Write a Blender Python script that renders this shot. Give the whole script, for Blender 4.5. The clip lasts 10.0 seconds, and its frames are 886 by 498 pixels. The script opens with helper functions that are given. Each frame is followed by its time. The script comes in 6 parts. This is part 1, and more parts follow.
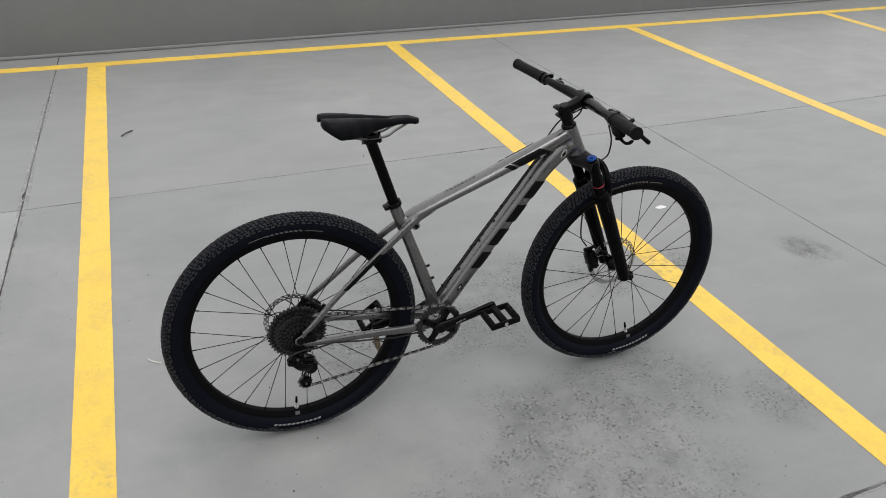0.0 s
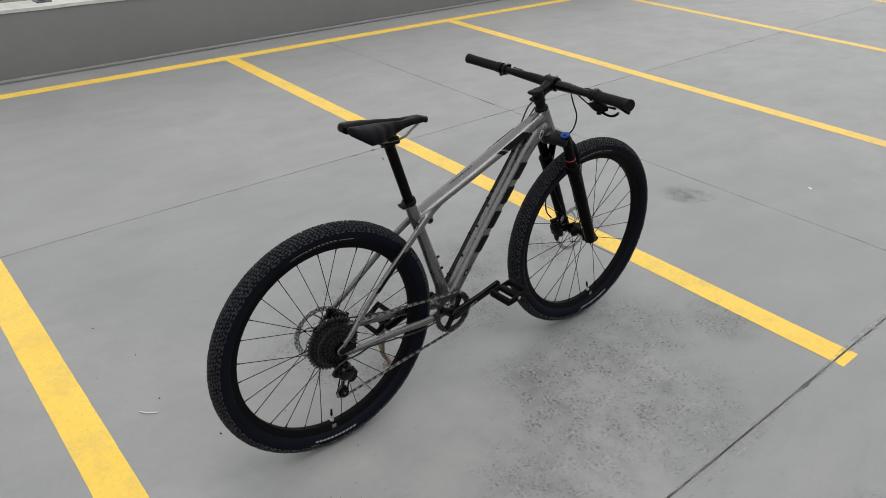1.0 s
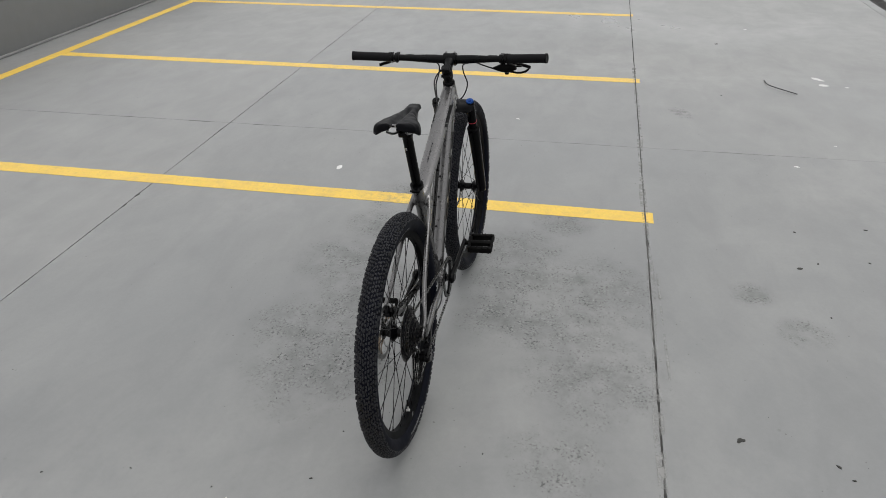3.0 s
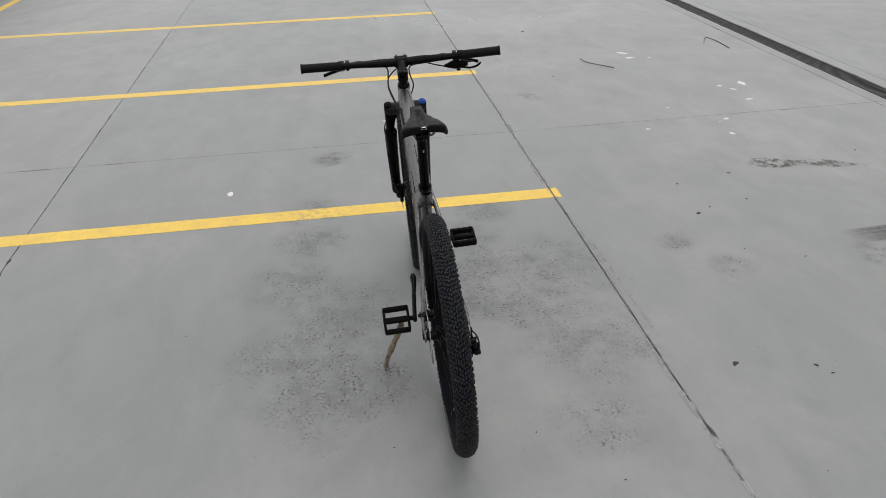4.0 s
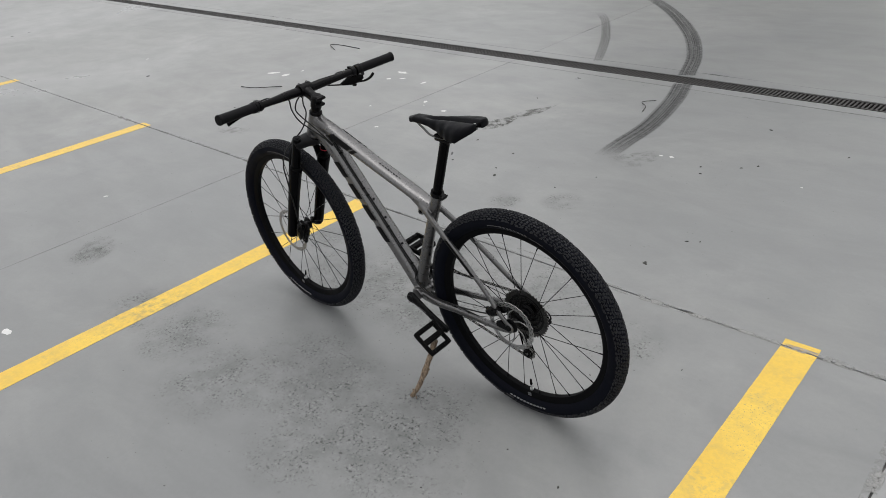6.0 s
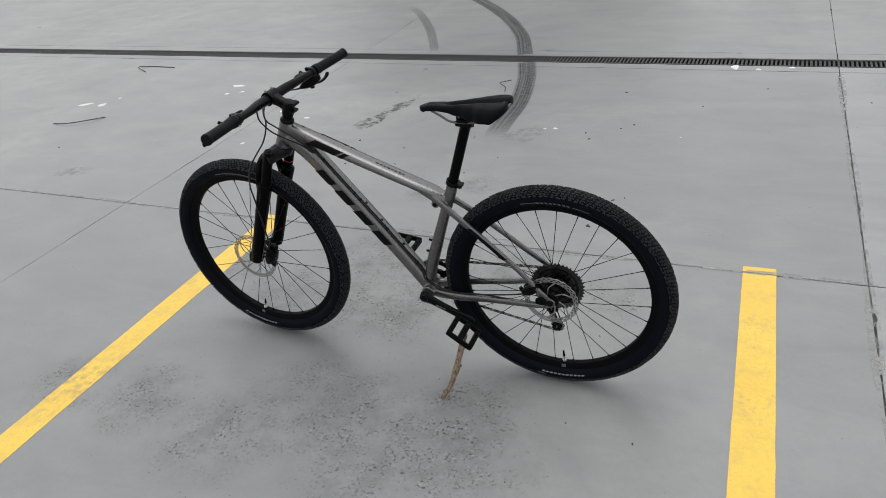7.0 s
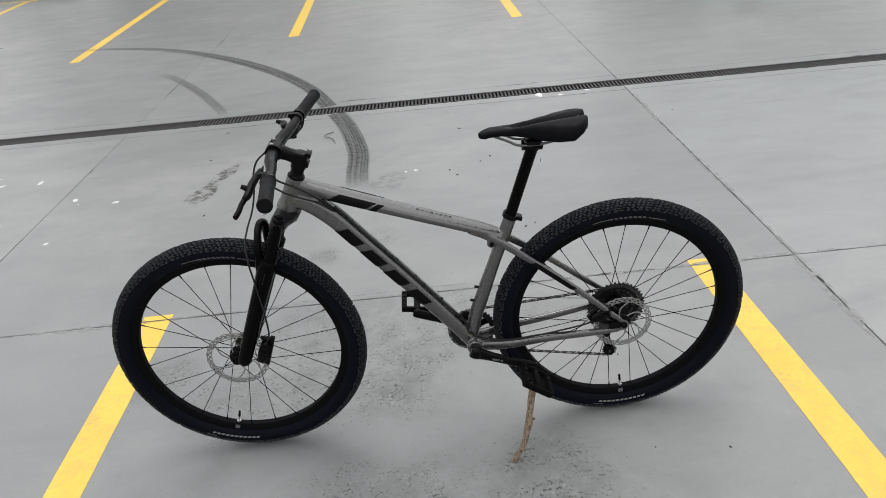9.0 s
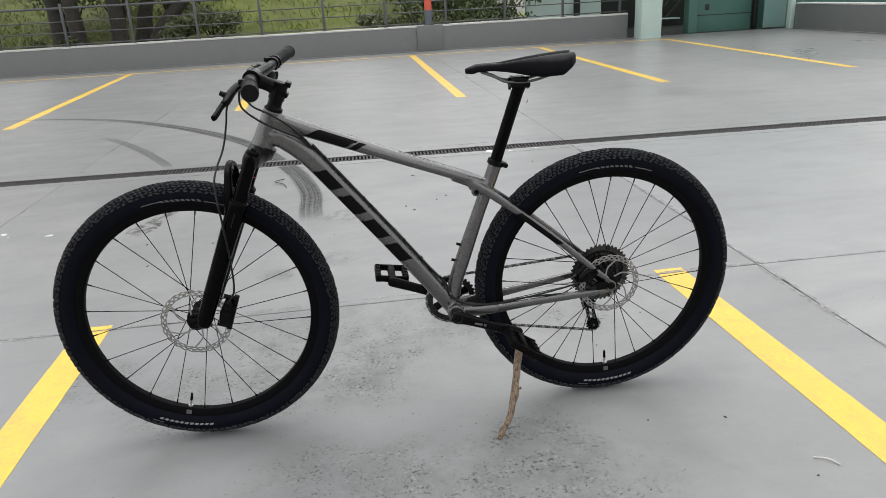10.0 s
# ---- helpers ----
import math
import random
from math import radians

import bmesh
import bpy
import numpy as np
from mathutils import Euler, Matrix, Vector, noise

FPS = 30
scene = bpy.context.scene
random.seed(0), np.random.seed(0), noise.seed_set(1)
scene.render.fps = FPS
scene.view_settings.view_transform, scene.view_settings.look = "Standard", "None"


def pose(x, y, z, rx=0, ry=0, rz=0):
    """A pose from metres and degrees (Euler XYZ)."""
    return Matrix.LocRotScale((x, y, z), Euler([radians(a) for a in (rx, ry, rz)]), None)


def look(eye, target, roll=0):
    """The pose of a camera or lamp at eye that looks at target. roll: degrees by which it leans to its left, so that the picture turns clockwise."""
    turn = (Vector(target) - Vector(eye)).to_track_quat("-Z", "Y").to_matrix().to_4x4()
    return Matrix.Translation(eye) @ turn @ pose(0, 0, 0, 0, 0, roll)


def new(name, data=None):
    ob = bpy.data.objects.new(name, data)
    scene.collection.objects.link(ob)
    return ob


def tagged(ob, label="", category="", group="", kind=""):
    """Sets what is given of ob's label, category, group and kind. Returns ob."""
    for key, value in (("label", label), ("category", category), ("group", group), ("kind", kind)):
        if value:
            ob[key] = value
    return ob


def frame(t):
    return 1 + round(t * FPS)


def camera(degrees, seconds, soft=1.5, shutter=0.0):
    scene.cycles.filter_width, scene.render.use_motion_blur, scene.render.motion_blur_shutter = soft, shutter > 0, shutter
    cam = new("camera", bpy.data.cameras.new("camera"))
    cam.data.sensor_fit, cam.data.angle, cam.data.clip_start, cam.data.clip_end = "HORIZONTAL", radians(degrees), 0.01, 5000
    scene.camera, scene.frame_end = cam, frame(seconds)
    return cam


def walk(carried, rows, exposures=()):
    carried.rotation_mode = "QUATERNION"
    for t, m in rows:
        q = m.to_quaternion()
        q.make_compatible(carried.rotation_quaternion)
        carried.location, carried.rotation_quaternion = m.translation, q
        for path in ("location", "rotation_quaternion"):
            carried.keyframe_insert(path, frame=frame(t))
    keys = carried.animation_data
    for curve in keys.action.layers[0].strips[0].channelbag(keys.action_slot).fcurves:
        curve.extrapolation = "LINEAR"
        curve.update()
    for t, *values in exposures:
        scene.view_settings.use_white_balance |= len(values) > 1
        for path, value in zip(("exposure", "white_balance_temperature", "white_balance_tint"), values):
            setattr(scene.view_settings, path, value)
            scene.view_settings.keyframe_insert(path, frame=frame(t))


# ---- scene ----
cam = camera(63.3, 10.0, soft=0.5)
PATH = [
    (0, (-1.961, -0.874, 1.644), (-1.288, 0.719, 0.639), 2.9),
    (0.5, (-2.244, -0.762, 1.643), (-1.324, 0.709, 0.65), 2.6),
    (1, (-2.548, -0.653, 1.641), (-1.413, 0.671, 0.661), 1.8),
    (1.5, (-2.85, -0.523, 1.65), (-1.519, 0.615, 0.683), 1.0),
    (2, (-3.059, -0.266, 1.642), (-1.563, 0.649, 0.68), 0.3),
    (2.5, (-3.265, 0.023, 1.638), (-1.641, 0.683, 0.674), -0.5),
    (2.7, (-3.344, 0.145, 1.647), (-1.679, 0.693, 0.685), -0.6),
    (3.8, (-3.463, 0.921, 1.642), (-1.715, 0.82, 0.674), -1.5),
    (4, (-3.471, 1.07, 1.646), (-1.73, 0.857, 0.685), -2.1),
    (4.5, (-3.403, 1.413, 1.634), (-1.714, 0.911, 0.689), -2.6),
    (5, (-3.253, 1.747, 1.645), (-1.659, 0.981, 0.712), -3.6),
    (5.5, (-3.085, 2.081, 1.648), (-1.638, 1.07, 0.707), -4.8),
    (5.7, (-3.011, 2.184, 1.654), (-1.636, 1.081, 0.709), -5.2),
    (6.8, (-2.287, 2.61, 1.646), (-1.456, 1.096, 0.637), -6.4),
    (7, (-2.202, 2.666, 1.647), (-1.444, 1.112, 0.641), -7.1),
    (7.5, (-1.922, 2.7, 1.624), (-1.373, 1.069, 0.605), -7.5),
    (8, (-1.615, 2.703, 1.615), (-1.293, 1.013, 0.595), -7.3),
    (8.5, (-1.334, 2.687, 1.613), (-1.207, 0.964, 0.605), -6.6),
    (9, (-1.187, 2.614, 1.571), (-1.194, 0.847, 0.633), -5.9),
    (9.5, (-1.097, 2.64, 1.397), (-1.23, 0.819, 0.58), -4.5),
    (10, (-1.022, 2.678, 1.146), (-1.241, 0.806, 0.477), -3.2),
]
walk(cam, [(t, look(eye, target, roll)) for t, eye, target, roll in PATH], exposures=((0, 0.67, 6500, 10), (2, 0.52, 6500, 10), (4, 0.46, 6500, 10), (5, 0.45, 6500, 10), (7, 0.62, 6420, 10.5), (8.5, 0.75, 6450, 10.5), (9, 0.79, 6450, 10.5), (10, 0.92, 6450, 10.5)))

# ---- world and light: an overcast day ----
world = bpy.data.worlds.new("overcast_sky")
scene.world = world
world.use_nodes = True
wt = world.node_tree
sky = wt.nodes.new("ShaderNodeTexSky")
sky.sky_type, sky.sun_disc = "NISHITA", False
sky.sun_elevation, sky.sun_rotation = radians(78), radians(188)
sky.air_density, sky.dust_density, sky.ozone_density = 1.0, 4.0, 1.0
grey = wt.nodes.new("ShaderNodeHueSaturation")
grey.inputs["Saturation"].default_value = 0.12
wt.links.new(sky.outputs[0], grey.inputs["Color"])
cloud = wt.nodes.new("ShaderNodeMix")
cloud.data_type = "RGBA"
cloud.inputs[0].default_value = 0.55
cloud.inputs[7].default_value = (6.3, 6.3, 6.25, 1)
wt.links.new(grey.outputs[0], cloud.inputs[6])
wt.links.new(cloud.outputs[2], wt.nodes["Background"].inputs["Color"])
wt.nodes["Background"].inputs["Strength"].default_value = 0.13
sun_data = bpy.data.lights.new("sun", "SUN")
sun_data.energy, sun_data.angle, sun_data.color = 0.35, radians(40), (1.0, 0.97, 0.93)
sun = new("sun", sun_data)
sun.matrix_basis = look((-1.5, -5, 30), (0, 0, 0))


# ---- materials ----
def mat(name, color, rough=0.5, metal=0.0, spec=0.5, coat=0.0):
    m = bpy.data.materials.new(name)
    m.use_nodes = True
    b = m.node_tree.nodes["Principled BSDF"]
    b.inputs["Base Color"].default_value = (*color, 1)
    b.inputs["Roughness"].default_value = rough
    b.inputs["Metallic"].default_value = metal
    b.inputs["Specular IOR Level"].default_value = spec
    b.inputs["Coat Weight"].default_value = coat
    return m


def node(m, kind, **values):
    n = m.node_tree.nodes.new(kind)
    for k, v in values.items():
        n.inputs[k.replace("_", " ")].default_value = v
    return n


def link(m, a, b):
    m.node_tree.links.new(a, b)


def coords(m, kind="Object"):
    return node(m, "ShaderNodeTexCoord").outputs[kind]


def noise_of(m, vec, scale, detail=4.0, rough=0.55, distort=0.0, squeeze=None):
    if squeeze:
        mp = node(m, "ShaderNodeMapping")
        mp.inputs["Scale"].default_value = squeeze
        link(m, vec, mp.inputs["Vector"])
        vec = mp.outputs[0]
    n = node(m, "ShaderNodeTexNoise", Scale=scale, Detail=detail, Roughness=rough, Distortion=distort)
    link(m, vec, n.inputs["Vector"])
    return n.outputs["Fac"]


def ramp(m, fac, a, b, lo=0.0, hi=1.0):
    r = node(m, "ShaderNodeMapRange")
    r.inputs["From Min"].default_value, r.inputs["From Max"].default_value = a, b
    r.inputs["To Min"].default_value, r.inputs["To Max"].default_value = lo, hi
    link(m, fac, r.inputs["Value"])
    return r.outputs[0]


def maths(m, op, a, b=None):
    n = m.node_tree.nodes.new("ShaderNodeMath")
    n.operation = op
    for i, v in enumerate((a, b)):
        if v is None:
            continue
        if isinstance(v, (int, float)):
            n.inputs[i].default_value = v
        else:
            link(m, v, n.inputs[i])
    return n.outputs[0]


def blend(m, fac, a, b, mode="MIX"):
    n = m.node_tree.nodes.new("ShaderNodeMix")
    n.data_type, n.blend_type = "RGBA", mode
    if isinstance(fac, (int, float)):
        n.inputs[0].default_value = fac
    else:
        link(m, fac, n.inputs[0])
    for i, v in ((6, a), (7, b)):
        if isinstance(v, tuple):
            n.inputs[i].default_value = (*v, 1)
        else:
            link(m, v, n.inputs[i])
    return n.outputs[2]


def bump(m, fac, strength, distance):
    n = node(m, "ShaderNodeBump", Strength=strength, Distance=distance)
    link(m, fac, n.inputs["Height"])
    link(m, n.outputs[0], m.node_tree.nodes["Principled BSDF"].inputs["Normal"])


def paint(m, socket, name="Base Color"):
    link(m, socket, m.node_tree.nodes["Principled BSDF"].inputs[name])


def grained(name, color, rough, metal=0.0, var=0.15, scale=30.0, relief=0.1, depth=0.001, rough_var=0.1, spec=0.5, coat=0.0):
    """A material with variation at two scales and fine relief."""
    m = mat(name, color, rough, metal, spec, coat)
    v = coords(m)
    a, b = noise_of(m, v, scale), noise_of(m, v, scale * 0.13, 3)
    f = maths(m, "ADD", maths(m, "MULTIPLY", a, 0.5), maths(m, "MULTIPLY", b, 0.5))
    lo, hi = tuple(c * (1 - var) for c in color), tuple(min(1, c * (1 + var)) for c in color)
    paint(m, blend(m, ramp(m, f, 0.3, 0.7), lo, hi))
    paint(m, ramp(m, b, 0.3, 0.7, max(0.03, rough - rough_var), min(1, rough + rough_var)), "Roughness")
    if relief:
        bump(m, a, relief, depth)
    return m


WORN = ((-0.88, 1.19, 0.3), (-1.05, 1.2, 0.3), (-1.38, 1.27, 0.34), (-1.47, 1.08, 0.24), (-0.66, 1.42, 0.26), (-0.29, 1.32, 0.24), (0.05, 1.34, 0.22), (-0.98, 0.58, 0.3),
        (-0.72, 0.58, 0.3), (-1.05, 0.4, 0.3), (-1.0, 0.32, 0.26), (-0.84, 1.3, 0.2), (0.8, 1.25, 0.14), (-0.1, 0.43, 0.2), (-1.75, 0.35, 0.2), (-0.64, -0.39, 0.12),
        (-0.75, 0.3, 0.4), (-1.3, 0.25, 0.35), (-0.45, 0.62, 0.3), (-0.9, -0.54, 0.13), (-1.5, 1.25, 0.3), (-1.2, 1.4, 0.26))


def pitting(m, vec, scale, share, small, large):
    """Round holes of mixed size in a random share of the cells: irregular at their edge."""
    warp = node(m, "ShaderNodeTexNoise", Scale=scale * 1.6, Detail=2.0)
    link(m, vec, warp.inputs["Vector"])
    mixed = m.node_tree.nodes.new("ShaderNodeVectorMath")
    mixed.operation = "MULTIPLY_ADD"
    link(m, warp.outputs["Color"], mixed.inputs[0])
    mixed.inputs[1].default_value = (0.55 / scale,) * 3
    link(m, vec, mixed.inputs[2])
    flat = node(m, "ShaderNodeMapping")
    flat.inputs["Scale"].default_value = (1, 1, 0)
    link(m, mixed.outputs[0], flat.inputs["Vector"])
    vor = node(m, "ShaderNodeTexVoronoi", Scale=float(scale), Randomness=1.0)
    link(m, flat.outputs[0], vor.inputs["Vector"])
    sep = node(m, "ShaderNodeSeparateColor")
    link(m, vor.outputs["Color"], sep.inputs[0])
    size = ramp(m, maths(m, "POWER", sep.outputs[0], 2.0), 0, 1, small, large)
    there = maths(m, "LESS_THAN", sep.outputs[1], share)
    rel = maths(m, "DIVIDE", vor.outputs["Distance"], size)
    return maths(m, "MULTIPLY", there, ramp(m, rel, 1.05, 0.7))


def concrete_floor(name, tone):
    """tone: factor by which the panel's colour is paler."""
    m = mat(name, (0.2, 0.205, 0.205), 0.35, 0.0, 0.5)
    m.node_tree.nodes["Principled BSDF"].inputs["IOR"].default_value = 1.55
    v = coords(m)
    big = noise_of(m, v, 0.45, 3, 0.5, 0.6)
    mid = noise_of(m, v, 2.3, 6, 0.6, 0.4, (1.0, 1.7, 1.0))
    fine = noise_of(m, v, 55, 6, 0.7)
    grain = noise_of(m, v, 260, 2)
    c = blend(m, ramp(m, big, 0.3, 0.7), (0.205, 0.211, 0.214), (0.243, 0.246, 0.241))
    c = blend(m, ramp(m, mid, 0.35, 0.72, 0, 0.75), c, (0.18, 0.186, 0.188))
    c = blend(m, ramp(m, fine, 0.4, 0.75, 0, 0.2), c, (0.145, 0.145, 0.145))
    c = blend(m, ramp(m, grain, 0.45, 0.75, 0, 0.12), c, (0.13, 0.13, 0.13))
    # worn places where the surface has broken into dark pits with pale rims
    worn = None
    for x, y, r in WORN:
        d = m.node_tree.nodes.new("ShaderNodeVectorMath")
        d.operation = "DISTANCE"
        link(m, v, d.inputs[0])
        d.inputs[1].default_value = (x, y, 0)
        near = ramp(m, d.outputs["Value"], r, r * 0.3)
        worn = near if worn is None else maths(m, "MAXIMUM", worn, near)
    blot = noise_of(m, v, 6.5, 5, 0.65)
    worn = maths(m, "MULTIPLY", worn, ramp(m, blot, 0.3, 0.6))
    rubbed_off = maths(m, "MULTIPLY", worn, ramp(m, noise_of(m, v, 24, 5, 0.7), 0.3, 0.62, 0.35, 1.0))
    c = blend(m, maths(m, "MULTIPLY", rubbed_off, 0.78), c, (0.095, 0.101, 0.098))
    # broken flakes: dark holes and pale crumbs side by side, in clusters
    crumb = noise_of(m, v, 92, 4, 0.55, 0.4)
    cluster = maths(m, "MULTIPLY", ramp(m, worn, 0.12, 0.6), ramp(m, noise_of(m, v, 15, 4, 0.6), 0.4, 0.56))
    holes = maths(m, "MULTIPLY", cluster, ramp(m, crumb, 0.56, 0.615))
    pale = maths(m, "MULTIPLY", cluster, ramp(m, crumb, 0.42, 0.36))
    share = ramp(m, noise_of(m, v, 1.9, 5, 0.7), 0.48, 0.74, 0.003, 0.06)
    lone = pitting(m, v, 70, maths(m, "ADD", share, maths(m, "MULTIPLY", worn, 0.14)), 0.14, 0.26)
    pits = maths(m, "MAXIMUM", holes, maths(m, "MULTIPLY", lone, 0.85))
    c = blend(m, maths(m, "MULTIPLY", pale, 0.42), c, (0.33, 0.335, 0.325))
    c = blend(m, maths(m, "MULTIPLY", pits, 0.92), c, (0.022, 0.023, 0.022))
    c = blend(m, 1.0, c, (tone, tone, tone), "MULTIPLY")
    # sparse dirt everywhere
    vor2 = node(m, "ShaderNodeTexVoronoi", Scale=7.0, Randomness=1.0)
    link(m, v, vor2.inputs["Vector"])
    c = blend(m, maths(m, "MULTIPLY", ramp(m, vor2.outputs["Distance"], 0.06, 0.03), ramp(m, blot, 0.5, 0.6, 0, 0.5)), c, (0.12, 0.12, 0.12))
    # smears left by tyres and water
    smear = noise_of(m, v, 1.1, 4, 0.6, 1.2, (1.0, 3.0, 1.0))
    c = blend(m, ramp(m, smear, 0.46, 0.8, 0, 0.5), c, (0.15, 0.152, 0.155))
    info = node(m, "ShaderNodeObjectInfo")
    c = blend(m, ramp(m, info.outputs["Random"], 0, 1, 0.0, 0.3), c, (0.27, 0.27, 0.262))
    # pale dusty film, in cloudy patches
    film = maths(m, "MULTIPLY", ramp(m, noise_of(m, v, 0.55, 6, 0.66, 1.0), 0.5, 0.72), ramp(m, noise_of(m, v, 7, 5, 0.7), 0.3, 0.6))
    c = blend(m, maths(m, "MULTIPLY", film, 0.6), c, (0.3, 0.3, 0.295))
    paint(m, c)
    r = maths(m, "ADD", ramp(m, big, 0.3, 0.7, 0.33, 0.40), ramp(m, mid, 0.3, 0.75, -0.02, 0.05))
    r = maths(m, "ADD", r, maths(m, "MULTIPLY", worn, 0.15))
    damp = ramp(m, noise_of(m, v, 0.33, 5, 0.62, 0.8), 0.52, 0.66)
    r = maths(m, "SUBTRACT", r, maths(m, "MULTIPLY", damp, 0.08))
    paint(m, r, "Roughness")
    h = maths(m, "SUBTRACT", maths(m, "MULTIPLY", fine, 0.25), pits)
    bump(m, h, 0.16, 0.003)
    return m


def line_paint():
    m = mat("yellow_line_paint", (0.75, 0.48, 0.06), 0.5)
    v = coords(m)
    a, b, c = noise_of(m, v, 3.0, 4), noise_of(m, v, 60, 5, 0.7), noise_of(m, v, 9, 6, 0.7)
    col = blend(m, ramp(m, a, 0.3, 0.7), (0.72, 0.465, 0.055), (0.80, 0.55, 0.08))
    col = blend(m, ramp(m, b, 0.42, 0.75, 0, 0.4), col, (0.55, 0.36, 0.07))
    col = blend(m, ramp(m, c, 0.48, 0.72, 0, 0.5), col, (0.47, 0.335, 0.1))
    scuff = maths(m, "MULTIPLY", ramp(m, noise_of(m, v, 2.2, 3, 0.6), 0.52, 0.66), ramp(m, noise_of(m, v, 42, 4, 0.65), 0.5, 0.6))
    col = blend(m, maths(m, "MULTIPLY", scuff, 0.4), col, (0.30, 0.25, 0.15))
    d = m.node_tree.nodes.new("ShaderNodeVectorMath")
    d.operation = "DISTANCE"
    link(m, v, d.inputs[0])
    d.inputs[1].default_value = (0.05, 1.33, 0)
    dirt = maths(m, "MULTIPLY", ramp(m, d.outputs["Value"], 0.3, 0.05), ramp(m, noise_of(m, v, 25, 5, 0.7), 0.45, 0.65))
    col = blend(m, maths(m, "MULTIPLY", dirt, 0.6), col, (0.2, 0.17, 0.11))
    pores = noise_of(m, v, 170, 3, 0.6)
    col = blend(m, maths(m, "MULTIPLY", ramp(m, pores, 0.6, 0.68), ramp(m, a, 0.4, 0.65)), col, (0.3, 0.23, 0.12))
    paint(m, col)
    paint(m, ramp(m, a, 0.3, 0.7, 0.33, 0.5), "Roughness")
    bump(m, b, 0.15, 0.002)
    return m


def rubbed(name, color, strength, streaks=True):
    """A mark rubbed on the floor: dark film that lets the floor through between its streaks (UV: across, metres along)."""
    m = mat(name, color, 0.75, 0.0, 0.3)
    v = coords(m, "UV")
    b = m.node_tree.nodes["Principled BSDF"]
    sep = node(m, "ShaderNodeSeparateXYZ")
    link(m, v, sep.inputs[0])
    across = sep.outputs["X"]
    if streaks:
        s = noise_of(m, v, 1.0, 5, 0.6, 0.0, (15.0, 0.7, 1.0))
        ribs = noise_of(m, v, 1.0, 2, 0.5, 0.0, (3.0, 55.0, 1.0))
        a = maths(m, "ADD", ramp(m, s, 0.36, 0.6, 0.35, 0.9), ramp(m, ribs, 0.4, 0.62, -0.12, 0.12))
    else:
        a = ramp(m, noise_of(m, coords(m), 16, 5, 0.7), 0.44, 0.6)
    edge = maths(m, "MULTIPLY", ramp(m, across, 0.0, 0.12), ramp(m, across, 1.0, 0.88))
    ends = node(m, "ShaderNodeAttribute")
    ends.attribute_name = "fade"
    a = maths(m, "MULTIPLY", maths(m, "MULTIPLY", a, edge), maths(m, "MULTIPLY", ends.outputs["Fac"], strength))
    clear = node(m, "ShaderNodeBsdfTransparent")
    mix = node(m, "ShaderNodeMixShader")
    link(m, a, mix.inputs[0])
    link(m, clear.outputs[0], mix.inputs[1])
    link(m, b.outputs[0], mix.inputs[2])
    link(m, mix.outputs[0], m.node_tree.nodes["Material Output"].inputs["Surface"])
    return m


def glass(name, color, rough=0.05, through_it=0.35):
    m = mat(name, color, rough, 0.0, 0.8)
    m.node_tree.nodes["Principled BSDF"].inputs["Transmission Weight"].default_value = through_it
    return m


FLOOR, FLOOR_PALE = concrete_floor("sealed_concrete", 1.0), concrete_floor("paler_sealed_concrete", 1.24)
YELLOW = line_paint()
FILLER = grained("joint_dirt", (0.045, 0.044, 0.042), 0.9, var=0.7, scale=9)
WALL = grained("grey_wall_paint", (0.143, 0.147, 0.146), 0.55, var=0.07, scale=8, relief=0.15, depth=0.003)
COPING = grained("pale_coping_mortar", (0.5, 0.5, 0.48), 0.7, var=0.2, scale=12, relief=0.3, depth=0.004)
RAIL = grained("painted_rail_steel", (0.09, 0.095, 0.1), 0.45, 0.2, var=0.1)
SKID = rubbed("tyre_rubber_film", (0.045, 0.045, 0.045), 0.8)
STAIN = rubbed("old_oil_stain", (0.10, 0.098, 0.09), 0.8, False)
DUST = rubbed("pale_joint_dust", (0.34, 0.34, 0.33), 0.75, False)
GRATE = grained("grimy_iron_grate", (0.04, 0.038, 0.037), 0.6, 0.3, var=0.25, scale=40)
# the drain trough is near-black all over
PIT = mat("dark_drain_concrete", (0.025, 0.025, 0.024), 0.9, 0.0, 0.2)
FRAME_PAINT = grained("satin_grey_frame_paint", (0.122, 0.12, 0.121), 0.31, 0.78, var=0.05, scale=400, relief=0.04, depth=0.0003, coat=0.6)
FRAME_PAINT.node_tree.nodes["Principled BSDF"].inputs["Coat Roughness"].default_value = 0.16
DECAL = mat("black_print", (0.004, 0.004, 0.0045), 0.4, 0.0, 0.08)
DECAL_GREY = mat("grey_print", (0.30, 0.30, 0.29), 0.4)
WHITE_PRINT = grained("worn_white_print", (0.19, 0.19, 0.195), 0.5, var=0.2, scale=300, relief=0)
GREY_PRINT = grained("worn_grey_print", (0.10, 0.10, 0.105), 0.5, var=0.3, scale=300, relief=0)
RUBBER = grained("black_tyre_rubber", (0.0025, 0.0032, 0.007), 0.62, var=0.25, scale=90, relief=0.15, depth=0.0006, spec=0.08)
TREAD = grained("dusty_tread_rubber", (0.023, 0.0236, 0.0265), 0.55, var=0.45, scale=60, relief=0.2, depth=0.0006, spec=0.16)
GRIP = grained("black_grip_rubber", (0.0055, 0.0055, 0.0065), 0.5, var=0.2, scale=200, relief=0.2, depth=0.0006, spec=0.09)
BLACK = grained("black_anodised_alloy", (0.0022, 0.0022, 0.0027), 0.26, 0.0, var=0.2, scale=120, relief=0.05, depth=0.0003, spec=0.11)
GLOSS = grained("gloss_black_enamel", (0.0018, 0.0018, 0.0022), 0.17, 0.0, var=0.15, scale=80, relief=0.0, spec=0.055, coat=0.0)
